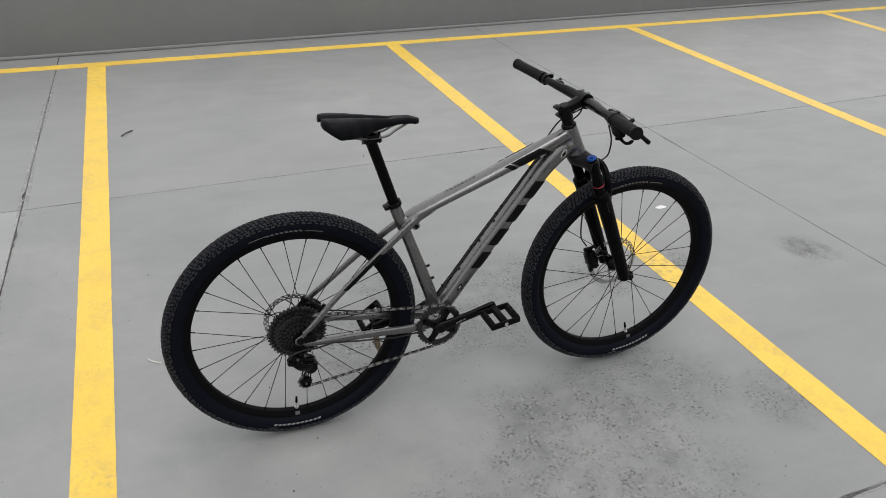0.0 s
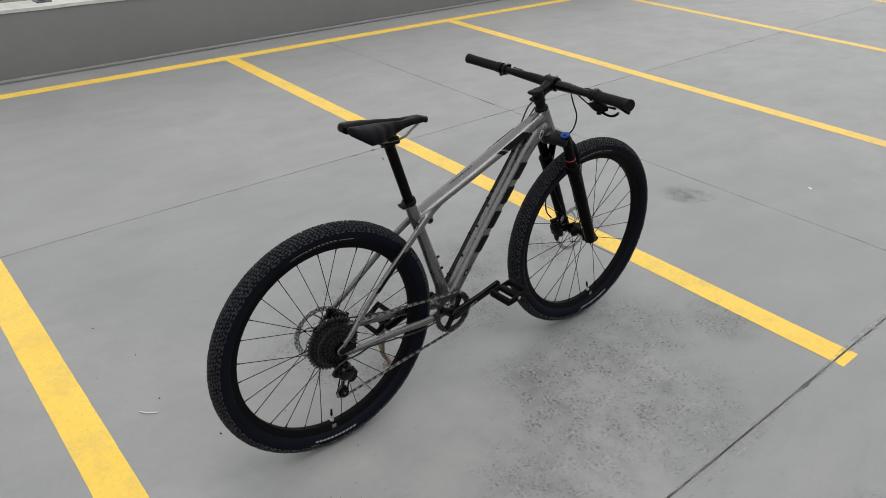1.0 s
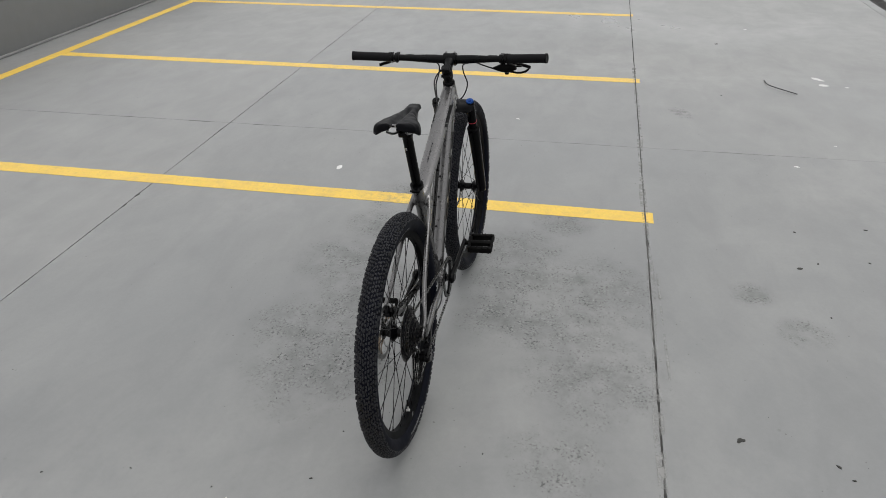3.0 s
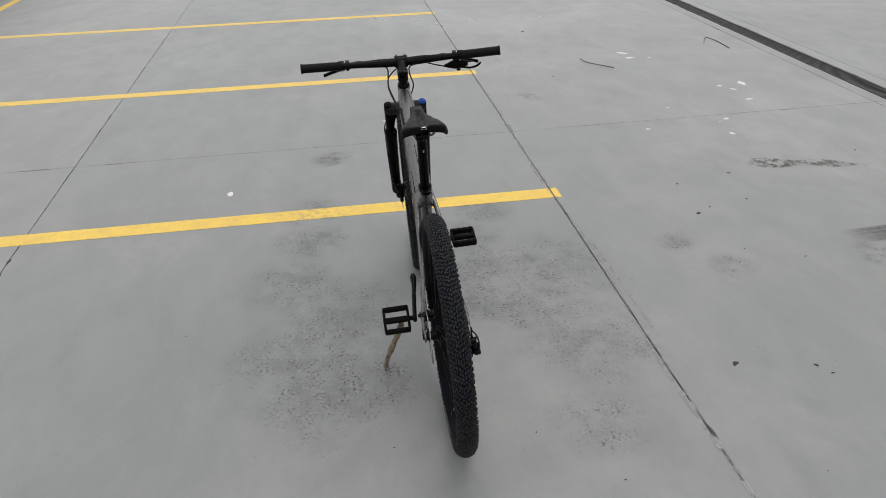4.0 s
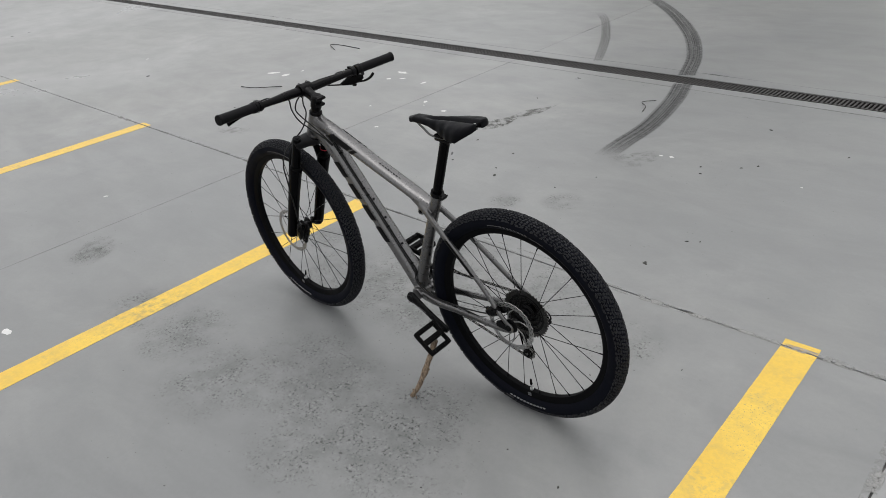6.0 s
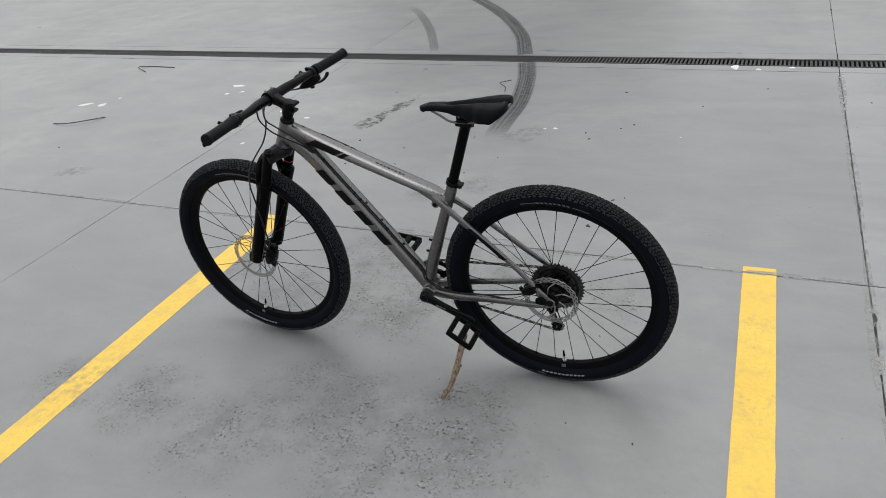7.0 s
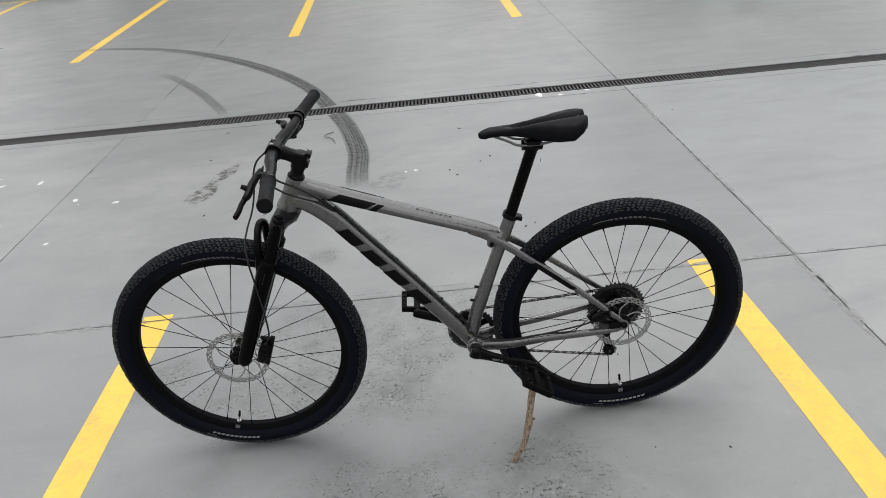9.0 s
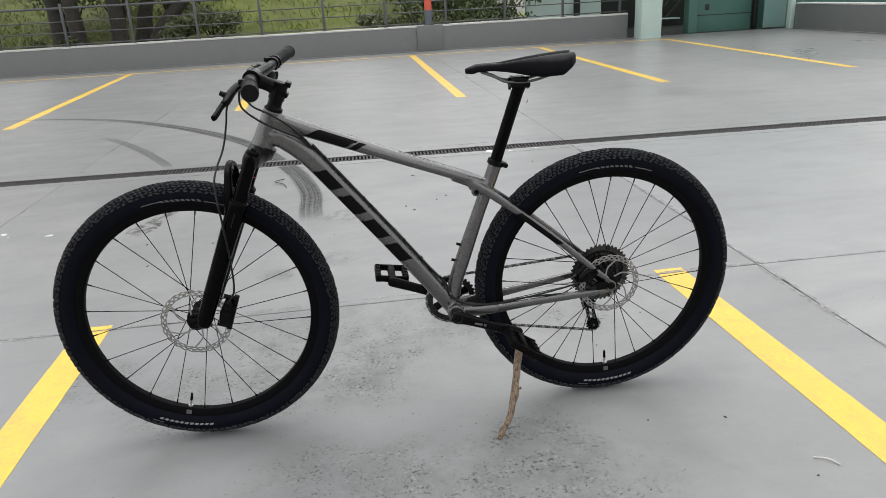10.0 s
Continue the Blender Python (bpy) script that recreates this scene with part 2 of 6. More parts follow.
SATIN = grained("black_saddle_leatherette", (0.0026, 0.0029, 0.0042), 0.45, var=0.15, scale=350, relief=0.2, depth=0.0005, spec=0.08)
PLASTIC = grained("black_moulded_plastic", (0.0035, 0.0035, 0.0035), 0.5, var=0.2, scale=150, relief=0.15, depth=0.0005, spec=0.05)
HOUSING = mat("black_cable_housing", (0.006, 0.006, 0.006), 0.35, 0.0, 0.3)
STEEL = grained("brushed_steel", (0.5, 0.5, 0.5), 0.32, 0.95, var=0.1, scale=200, relief=0)
ROTOR = grained("scuffed_rotor_steel", (0.33, 0.33, 0.33), 0.36, 0.9, var=0.15, scale=120, relief=0)
COG = grained("dark_cassette_steel", (0.065, 0.064, 0.0625), 0.34, 0.85, var=0.7, scale=150, relief=0)
RING = grained("worn_black_chainring", (0.025, 0.025, 0.025), 0.36, 0.6, var=0.5, scale=150, relief=0)
CHAIN = grained("oiled_chain_steel", (0.34, 0.335, 0.325), 0.3, 0.9, var=0.4, scale=200, relief=0)
BLUE = mat("blue_anodised_alloy", (0.009, 0.06, 0.27), 0.3, 0.7)
RIM = grained("matt_black_rim_alloy", (0.0025, 0.0027, 0.0033), 0.55, 0.0, var=0.3, scale=60, relief=0.05, depth=0.0003, spec=0.06)
CROWN = grained("satin_dark_grey_crown", (0.006, 0.006, 0.0075), 0.4, 0.0, var=0.1, scale=150, relief=0.05, depth=0.0003, spec=0.2)
CHAIN_IN = grained("dark_oiled_chain_steel", (0.055, 0.054, 0.052), 0.35, 0.85, var=0.5, scale=200, relief=0)
RAIL_STEEL = grained("dull_saddle_rail_steel", (0.14, 0.14, 0.14), 0.35, 0.9, var=0.15, scale=200, relief=0)
COVE = grained("grey_cove_mortar", (0.2, 0.2, 0.197), 0.7, var=0.15, scale=9, relief=0.2, depth=0.003)
RED = mat("red_ring", (0.3, 0.02, 0.03), 0.4)
WHITE = grained("white_flecks", (0.64, 0.64, 0.63), 0.7, var=0.1, scale=60)
LITTER = grained("dark_dry_leaf", (0.035, 0.034, 0.031), 0.8, var=0.4, scale=60)
WIRE = grained("black_wire", (0.03, 0.028, 0.026), 0.6, var=0.3, scale=60)
STRAW = grained("bleached_straw", (0.55, 0.53, 0.5), 0.8, var=0.3, scale=90)


def stick_bark():
    m = mat("weathered_stick_bark", (0.2, 0.14, 0.09), 0.85)
    v = coords(m)
    a = noise_of(m, v, 60, 6, 0.7, 0.5, (4.0, 4.0, 0.5))
    b = noise_of(m, v, 14, 3)
    c = blend(m, ramp(m, a, 0.38, 0.62), (0.075, 0.05, 0.035), (0.33, 0.25, 0.175))
    c = blend(m, ramp(m, b, 0.55, 0.7, 0, 0.6), c, (0.30, 0.27, 0.23))
    paint(m, c)
    bump(m, a, 0.7, 0.003)
    return m


STICK = stick_bark()
GRASS = grained("rough_hillside_grass", (0.1, 0.12, 0.026), 0.9, var=0.7, scale=1.6, relief=0.6, depth=0.05)
BLADES = grained("long_grass_blades", (0.2, 0.235, 0.06), 0.8, var=0.6, scale=0.9, relief=0)
BARK = grained("dark_tree_bark", (0.045, 0.04, 0.033), 0.9, var=0.4, scale=14, relief=0.7, depth=0.03)
LEAF = grained("dark_green_leaves", (0.065, 0.09, 0.03), 0.6, var=0.5, scale=1.6, relief=0)
LEAF_PALE = grained("pale_green_leaves", (0.14, 0.165, 0.08), 0.6, var=0.5, scale=1.6, relief=0)
TEAL = grained("pale_teal_stucco", (0.5, 0.63, 0.58), 0.6, var=0.08, scale=3, relief=0.1)
TEAL_DARK = grained("teal_panel", (0.075, 0.165, 0.135), 0.18, var=0.1, scale=2, relief=0)
TEAL_GLASS = glass("teal_glass", (0.22, 0.36, 0.33), 0.06, 0.25)
FRAME_DARK = mat("dark_window_frame", (0.025, 0.028, 0.028), 0.4, 0.4)
# the dimness behind the stair opening is put into this colour
INSIDE = grained("interior_shade_tone", (0.05, 0.055, 0.05), 0.9, var=0.3, scale=2)
ORANGE = grained("orange_red_post_paint", (0.62, 0.10, 0.06), 0.45, var=0.1)
POST_BLUE = grained("blue_grey_post_paint", (0.10, 0.115, 0.14), 0.45, var=0.1)
EARTH = grained("distant_ground", (0.13, 0.135, 0.1), 0.95, var=0.3, scale=0.4)


# ---- mesh tools ----
def part(name, bm, material, parent=None, label="", sharp=38, move=None):
    """Links a bmesh as one mesh object, under its parent if it has one."""
    if move is not None:
        bm.transform(move)
    me = bpy.data.meshes.new(name)
    bm.to_mesh(me)
    bm.free()
    return shaped(name, me, material, parent, label, sharp)


def shaped(name, me, material, parent=None, label="", sharp=38):
    for p in me.polygons:
        p.use_smooth = True
    me.set_sharp_from_angle(angle=radians(sharp))
    me.materials.append(material)
    ob = new(name, me)
    ob.parent = parent
    if label:
        ob["label"] = label
    return ob


def faces_mesh(name, verts, faces, material, parent=None, label="", sharp=38):
    me = bpy.data.meshes.new(name)
    me.from_pydata([tuple(v) for v in verts], [], [tuple(int(i) for i in f) for f in faces])
    me.update()
    return shaped(name, me, material, parent, label, sharp)


def curve_points(pts, n):
    """A smooth line through the points (Catmull-Rom), n steps to each span; extra columns such as radii go along."""
    p = np.array(pts, float)
    if n <= 1 or len(p) < 3:
        return p
    q = np.vstack([2 * p[0] - p[1], p, 2 * p[-1] - p[-2]])
    out = []
    for i in range(1, len(q) - 2):
        for k in range(n):
            t = k / n
            a, b, c, d = q[i - 1], q[i], q[i + 1], q[i + 2]
            out.append(0.5 * (2 * b + (c - a) * t + (2 * a - 5 * b + 4 * c - d) * t * t + (3 * b - a - 3 * c + d) * t ** 3))
    out.append(p[-1])
    return np.array(out)


def sweep(bm, pts, seg=12, n=5, up=(0, 1, 0), power=2.0):
    """A tube: rows of x, y, z, half-width along up, half-width across. Ends are capped."""
    rows = curve_points([(*p, p[3]) if len(p) == 4 else p for p in pts], n)
    c = rows[:, :3]
    tang = np.gradient(c, axis=0)
    rings = []
    ref = Vector(up)
    for i in range(len(c)):
        t = Vector(tang[i]).normalized()
        u = (ref - t * ref.dot(t)).normalized()
        w = t.cross(u)
        ring = []
        for k in range(seg):
            a = 2 * math.pi * k / seg
            ca, sa = math.cos(a), math.sin(a)
            ca, sa = math.copysign(abs(ca) ** (2 / power), ca), math.copysign(abs(sa) ** (2 / power), sa)
            ring.append(bm.verts.new(Vector(c[i]) + u * ca * rows[i, 3] + w * sa * rows[i, 4]))
        rings.append(ring)
        ref = u
    for a, b in zip(rings, rings[1:]):
        for k in range(seg):
            bm.faces.new((a[k], a[(k + 1) % seg], b[(k + 1) % seg], b[k]))
    bm.faces.new(rings[0][::-1])
    bm.faces.new(rings[-1])
    return bm


def tube(pts, r, seg=12, n=5, up=(0, 1, 0), power=2.0):
    return sweep(bmesh.new(), [(*p, r) for p in pts], seg, n, up, power)


def rod(bm, a, b, r, seg=10, r2=None):
    """A straight cylinder or cone from a to b."""
    a, b = Vector(a), Vector(b)
    d = b - a
    m = Matrix.Translation((a + b) / 2) @ d.to_track_quat("Z", "Y").to_matrix().to_4x4()
    bmesh.ops.create_cone(bm, cap_ends=True, segments=seg, radius1=r, radius2=r if r2 is None else r2, depth=d.length, matrix=m)
    return bm


def block(bm, size, m, bevel=0.0, seg=2):
    """A box of that size at the pose m, with rounded edges."""
    made = bmesh.ops.create_cube(bm, size=1.0, matrix=m @ Matrix.Diagonal((*size, 1)))
    if bevel:
        edges = list({e for v in made["verts"] for e in v.link_edges})
        bmesh.ops.bevel(bm, geom=edges, offset=bevel, segments=seg, affect="EDGES", profile=0.5)
    return bm


def lathe(bm, profile, x, z, seg=48, closed=True):
    """A profile of (radius, y) turned round the axle at (x, z)."""
    rings = []
    for k in range(seg):
        a = 2 * math.pi * k / seg
        rings.append([bm.verts.new((x + r * math.cos(a), y, z + r * math.sin(a))) for r, y in profile])
    n = len(profile)
    for k in range(seg):
        a, b = rings[k], rings[(k + 1) % seg]
        for i in range(n if closed else n - 1):
            j = (i + 1) % n
            bm.faces.new((a[i], b[i], b[j], a[j]))
    return bm


def solid(bm, outline, y0, y1):
    """A plate: an outline of (x, z) from y0 to y1."""
    a = [bm.verts.new((x, y0, z)) for x, z in outline]
    b = [bm.verts.new((x, y1, z)) for x, z in outline]
    n = len(a)
    bm.faces.new(a[::-1])
    bm.faces.new(b)
    for i in range(n):
        bm.faces.new((a[i], a[(i + 1) % n], b[(i + 1) % n], b[i]))
    bmesh.ops.recalc_face_normals(bm, faces=bm.faces)
    return bm


def thing(name, m, label, category, group=""):
    ob = new(name)
    ob.empty_display_size = 0.1
    ob.matrix_basis = m
    return tagged(ob, label, category, group)


# ---- the parking deck ----
def y_wall(x):
    return 5.62 + 0.085 * x


def y_drain(x):
    return -2.80 - 0.025 * x


def y_joint(x):
    return 0.028 - 0.002 * x


X_CUTS = [lambda y: -15.0, lambda y: -2.665 + 0.006 * y, lambda y: 1.05 - 0.008 * y, lambda y: 24.0]
Y_CUTS = [lambda x: -13.3, lambda x: y_drain(x) - 0.215, lambda x: y_drain(x) - 0.085, lambda x: y_drain(x) + 0.085,
          lambda x: y_drain(x) + 0.195, lambda x: y_joint(x), lambda x: 2.785 + 0.045 * x, lambda x: y_wall(x) + 0.05]


def crossing(fx, fy):
    x, y = 0.0, 0.0
    for _ in range(20):
        x, y = fx(y), fy(x)
    return Vector((x, y))


def slab_panel(corners, gap, parent, gap_hi, gap_lo, gap_right, gap_left, material):
    """One cast panel: ragged, slightly rounded edges and a joint round it."""
    c = sum(corners, Vector((0, 0))) / 4
    rim = []
    for i in range(4):
        a, b = corners[i], corners[(i + 1) % 4]
        d = (b - a)
        n = max(2, min(420, int(d.length / 0.035)))
        side = Vector((-d.y, d.x)).normalized()
        for k in range(n):
            p = a + d * (k / n)
            own = (gap_lo, gap_right, gap_hi, gap_left)[i]
            chip = max(0.0, noise.noise((p.x * 2.3, p.y * 2.3, 8.0 + i)) - 0.1) * max(0.0, noise.noise((p.x * 17, p.y * 17, 5.5)))
            inward = own / 2 + 0.0016 * noise.noise((p.x * 9, p.y * 9, 3.1 + i)) + 0.0014 * noise.noise((p.x * 23, p.y * 23, 1.7)) + (0.05 if abs(p.x) < 6 else 0.0) * chip
            corner_in = d.normalized() * gap / 2 if k == 0 else Vector((0, 0))
            rim.append(p + side * inward + corner_in)
    n = len(rim)
    top = [(p + (c - p).normalized() * 0.0015) for p in rim]
    verts = [(p.x, p.y, -0.02) for p in rim] + [(p.x, p.y, -0.001) for p in rim] + [(p.x, p.y, 0.0) for p in top]
    faces = [tuple(2 * n + i for i in range(n))]
    for i in range(n):
        j = (i + 1) % n
        faces += [(i, j, n + j, n + i), (n + i, n + j, 2 * n + j, 2 * n + i)]
    return faces_mesh("slab_panel", verts, faces, material, parent, sharp=30)


def build_floor():
    bm = bmesh.new()
    for edges in ((lambda x: -13.5, lambda x: y_drain(x) - 0.09), (lambda x: y_drain(x) + 0.09, lambda x: y_wall(x) + 0.3)):
        plan = [(-15.5, edges[0](-15.5)), (24.5, edges[0](24.5)), (24.5, edges[1](24.5)), (-15.5, edges[1](-15.5))]
        lo, hi = [bm.verts.new((x, y, -0.31)) for x, y in plan], [bm.verts.new((x, y, -0.005)) for x, y in plan]
        bm.faces.new(lo[::-1])
        bm.faces.new(hi)
        for i in range(4):
            j = (i + 1) % 4
            bm.faces.new((lo[i], lo[j], hi[j], hi[i]))
    # the bed lies below the joints; the drain's trough hangs in it
    floor = part("floor", bm, FILLER)
    tagged(floor, "grey sealed concrete parking deck with dark saw-cut joints", "floor", kind="structure")
    for i in range(len(X_CUTS) - 1):
        for j in range(len(Y_CUTS) - 1):
            if j == 2:
                continue
            q = [crossing(X_CUTS[i], Y_CUTS[j]), crossing(X_CUTS[i + 1], Y_CUTS[j]), crossing(X_CUTS[i + 1], Y_CUTS[j + 1]), crossing(X_CUTS[i], Y_CUTS[j + 1])]
            faint = 0.0026 if j == 0 else 0.0034
            main = 0.003 if j == 0 else 0.006
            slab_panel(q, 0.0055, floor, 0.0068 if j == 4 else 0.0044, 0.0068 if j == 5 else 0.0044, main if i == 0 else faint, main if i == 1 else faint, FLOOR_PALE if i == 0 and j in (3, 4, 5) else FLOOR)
    return floor


def strip_mesh(name, a, b, width, material, z=0.0012, ragged=0.002, label="", n=None):
    """A painted line on the floor from a to b: a thin film with slightly uneven edges."""
    a, b = Vector(a), Vector(b)
    d = b - a
    n = n or max(4, int(d.length / 0.05))
    side = Vector((-d.y, d.x)).normalized()
    verts, faces = [], []
    for k in range(n + 1):
        p = a + d * k / n
        for s in (-1, 1):
            e = width / 2 + ragged * noise.noise((p.x * 14, p.y * 14, 5.0 * s))
            q = p + side * s * e
            verts += [(q.x, q.y, z), (q.x, q.y, 0.0003)]
    for k in range(n):
        i = 4 * k
        faces += [(i, i + 4, i + 6, i + 2), (i, i + 1, i + 5, i + 4), (i + 2, i + 6, i + 7, i + 3)]
    ob = faces_mesh(name, verts, faces, material, sharp=30)
    return tagged(ob, label, "road marking", "parking bay lines", "structure")


def build_lines():
    lab = "worn yellow painted parking bay line on grey concrete"
    w = 0.122
    # bays on the near side: where each line starts at the aisle and where it meets the wall line
    for x0, x1 in ((-2.285, -2.36), (0.03, 0.02), (2.595, 2.61), (5.335, 5.42), (8.25, 8.3)):
        y1 = 5.235 + 0.06 * x1 - 0.058
        cut = y_joint(x0)
        f = x0 + (x1 - x0) * cut / y1
        strip_mesh("bay_line", (x0, -0.012), (f, cut - 0.004), w, YELLOW, label=lab, n=4)
        strip_mesh("bay_line", (f, cut + 0.004), (x1, y1), w, YELLOW, label=lab)
    strip_mesh("wall_line", (-7.0, 5.235 - 0.06 * 7.0), (14.0, 5.235 + 0.06 * 14.0), 0.11, YELLOW, label="yellow painted line along the foot of the parapet")
    for x0, y0, x1 in ((5.35, -5.7, 6.2), (2.69, -5.7, 3.1), (0.235, -5.9, 0.47), (-2.32, -5.7, -2.36), (-4.82, -5.72, -4.99), (-7.36, -5.86, -7.72)):
        strip_mesh("bay_line", (x0, y0), (x1, -12.18), w, YELLOW, label=lab)
    strip_mesh("wall_line", (-7.78, -12.25), (14.0, -12.25), 0.10, YELLOW, label="yellow painted line along the foot of the parapet")


def rubbed_strip(name, pts, material, label, z=0.0016, n=10):
    """A mark along a curve: rows of x, y, width, fade."""
    rows = curve_points(pts, n)
    tang = np.gradient(rows[:, :2], axis=0)
    verts, faces, uvs, fade = [], [], [], []
    run = 0.0
    for k in range(len(rows)):
        if k:
            run += float(np.linalg.norm(rows[k, :2] - rows[k - 1, :2]))
        t = tang[k] / np.linalg.norm(tang[k])
        s = np.array([-t[1], t[0]])
        for i in range(5):
            f = i / 4
            q = rows[k, :2] + s * rows[k, 2] * (f - 0.5)
            verts.append((q[0], q[1], z))
            uvs.append((f, run))
            fade.append(max(0.0, min(1.0, rows[k, 3])))
        if k:
            for i in range(4):
                a = 5 * (k - 1) + i
                faces.append((a, a + 1, a + 6, a + 5))
    ob = faces_mesh(name, verts, faces, material)
    me = ob.data
    layer = me.uv_layers.new(name="UVMap")
    for loop in me.loops:
        layer.data[loop.index].uv = uvs[loop.vertex_index]
    at = me.attributes.new("fade", "FLOAT", "POINT")
    at.data.foreach_set("value", fade)
    return tagged(ob, label, "skid mark" if "skid" in name else "stain", kind="structure")


def build_marks():
    lab = "curved black tyre skid mark across the concrete"
    rubbed_strip("skid_mark", [(-0.755, -1.18, 0.15, 0.0), (-0.74, -1.42, 0.15, 0.75), (-0.725, -1.8, 0.15, 1.0), (-0.63, -2.3, 0.15, 0.9), (-0.515, -2.69, 0.15, 0.9)], SKID, lab)
    rubbed_strip("skid_mark", [(-0.44, -2.9, 0.14, 0.9), (-0.22, -3.5, 0.14, 0.95), (0.2, -4.25, 0.15, 0.9), (0.87, -5.12, 0.15, 0.75), (1.65, -5.85, 0.13, 0.6), (2.45, -6.28, 0.11, 0.5), (3.3, -6.5, 0.08, 0.0)], SKID, lab)
    rubbed_strip("skid_mark", [(1.42, -4.68, 0.10, 0.0), (1.15, -4.35, 0.10, 0.45), (0.78, -3.75, 0.10, 0.5), (0.5, -3.2, 0.09, 0.45), (0.4, -2.98, 0.08, 0.2)], SKID, lab)
    rubbed_strip("oil_stain", [(0.22, -1.2, 0.12, 0.2), (0.17, -1.33, 0.17, 1.0), (0.14, -1.5, 0.08, 0.8), (0.1, -1.64, 0.13, 0.9), (0.05, -1.78, 0.04, 0.6), (0.04, -1.9, 0.03, 0.0)], STAIN, "dark irregular oil stain on the concrete")
    rubbed_strip("oil_stain", [(-0.86, -1.1, 0.25, 0.0), (-0.94, -1.26, 0.2, 0.3), (-1.02, -1.4, 0.12, 0.0)], STAIN, "faint dark smudge on the concrete")
    rubbed_strip("oil_stain", [(0.95, 1.1, 0.12, 0.0), (0.8, 1.22, 0.2, 0.32), (0.68, 1.34, 0.1, 0.0)], STAIN, "faint dark smudge on the concrete")
    lab = "pale crumbled dust along the floor joint"
    rubbed_strip("joint_dust", [(x, y_joint(x) + 0.006 * math.sin(3 * x), 0.03 + 0.012 * math.sin(7 * x), 0.65 + 0.35 * math.sin(2.3 * x)) for x in np.arange(-6.0, 3.1, 0.3)], DUST, lab, n=4)
    rubbed_strip("joint_dust", [(-2.665 + 0.006 * y + 0.005 * math.sin(3 * y), y, 0.035 + 0.015 * math.sin(5 * y), 0.7 + 0.3 * math.sin(2.1 * y)) for y in np.arange(-2.5, 5.1, 0.3)], DUST, lab, n=4)
    rubbed_strip("floor_scratch", [(-0.53, -0.003, 0.008, 0.2), (-0.7, -0.006, 0.012, 0.9), (-0.95, -0.009, 0.009, 0.7), (-1.15, -0.012, 0.013, 0.9), (-1.37, -0.015, 0.008, 0.2)], DUST, "thin pale scratch beside the floor joint")
    rubbed_strip("oil_stain", [(1.95, -0.22, 0.1, 0.0), (1.8, -0.28, 0.14, 0.3), (1.65, -0.32, 0.1, 0.0)], STAIN, "faint dark smudge on the concrete")


def build_parapet(name, a, b, thick, height, label):
    """A low wall from a to b whose front face runs along that line, with a pale mortar coping and a thin cove at its foot."""
    a, b = Vector(a), Vector(b)
    d = b - a
    m = Matrix.Translation((a.x, a.y, 0)) @ Matrix.Rotation(math.atan2(d.y, d.x), 4, "Z")
    L = d.length
    bm = bmesh.new()
    s = 1 if thick > 0 else -1
    block(bm, (L, abs(thick), height + 0.6), m @ Matrix.Translation((L / 2, thick / 2, height / 2 - 0.3)), 0.012)
    wall = part(name, bm, WALL)
    tagged(wall, label, "wall", kind="structure")
    bm = bmesh.new()
    n = int(L / 0.25)
    prof = [(-0.006 * s, height - 0.002), (-0.006 * s, height + 0.022), (thick * 0.5, height + 0.035), (thick + 0.006 * s, height + 0.022), (thick + 0.006 * s, height - 0.002)]
    rings = []
    for k in range(n + 1):
        wob = 0.006 * noise.noise((k * 0.6, a.x, a.y))
        rings.append([bm.verts.new(m @ Vector((L * k / n, y, z + wob))) for y, z in prof])
    for p, q in zip(rings, rings[1:]):
        for i in range(len(prof)):
            j = (i + 1) % len(prof)
            bm.faces.new((p[i], q[i], q[j], p[j]))
    bmesh.ops.recalc_face_normals(bm, faces=bm.faces)
    part("coping", bm, COPING, wall, "pale mortar coping")
    bm = bmesh.new()
    block(bm, (L, 0.035, 0.022), m @ Matrix.Translation((L / 2, -0.0185 * s, 0.012)), 0.006)
    part("cove", bm, COVE, wall, "grey cove along the foot")
    return m, L, wall


def build_railing(m, L, thick, height, label, first=0.4, step=1.285, rails=(0.30, 0.51, 0.77), low=0.07):
    root = thing("railing", m, label, "railing")
    n = int((L - first) / step) + 1
    for k in range(n):
        bm = bmesh.new()
        x = first + k * step
        block(bm, (0.05, 0.05, 0.83), Matrix.Translation((x, thick / 2, height + 0.44)), 0.006)
        block(bm, (0.11, 0.11, 0.012), Matrix.Translation((x, thick / 2, height + 0.034)), 0.003)
        part("post", bm, RAIL, root)
    for i, z in enumerate((low, *rails)):
        bm = bmesh.new()
        rod(bm, (0.0, thick / 2 - 0.034, height + z), (L, thick / 2 - 0.034, height + z), 0.022 if i == len(rails) else 0.011, 10)
        part("rail", bm, RAIL, root)
    return root


def build_walls():
    lab = "low grey painted parapet wall with a pale coping"
    m, L, w = build_parapet("wall_north", (24.0, y_wall(24.0)), (-15.0, y_wall(-15.0)), -0.28, 0.49, lab)
    build_railing(m, L, -0.28, 0.49, "dark steel railing on the parapet wall", first=0.9)
    m, L, w = build_parapet("wall_south", (-7.25, -13.2), (24.0, -13.2), -0.24, 0.50, lab)
    build_railing(m, L, -0.24, 0.50, "dark steel railing with three rails on the parapet wall", first=0.15, step=1.29)
    # a pier in the wall
    bm = bmesh.new()
    block(bm, (0.56, 0.30, 0.55), Matrix.Translation((-2.86, -13.31, 0.255)), 0.012)
    part("pier", bm, WALL, w, "slightly proud pier with a cracked edge")
    m, L, w = build_parapet("wall_west", (-11.0, -12.9), (-11.0, 6.5), 0.25, 0.52, lab)
    m, L, w = build_parapet("wall_east", (23.0, 8.0), (23.0, -13.2), 0.25, 0.50, lab)


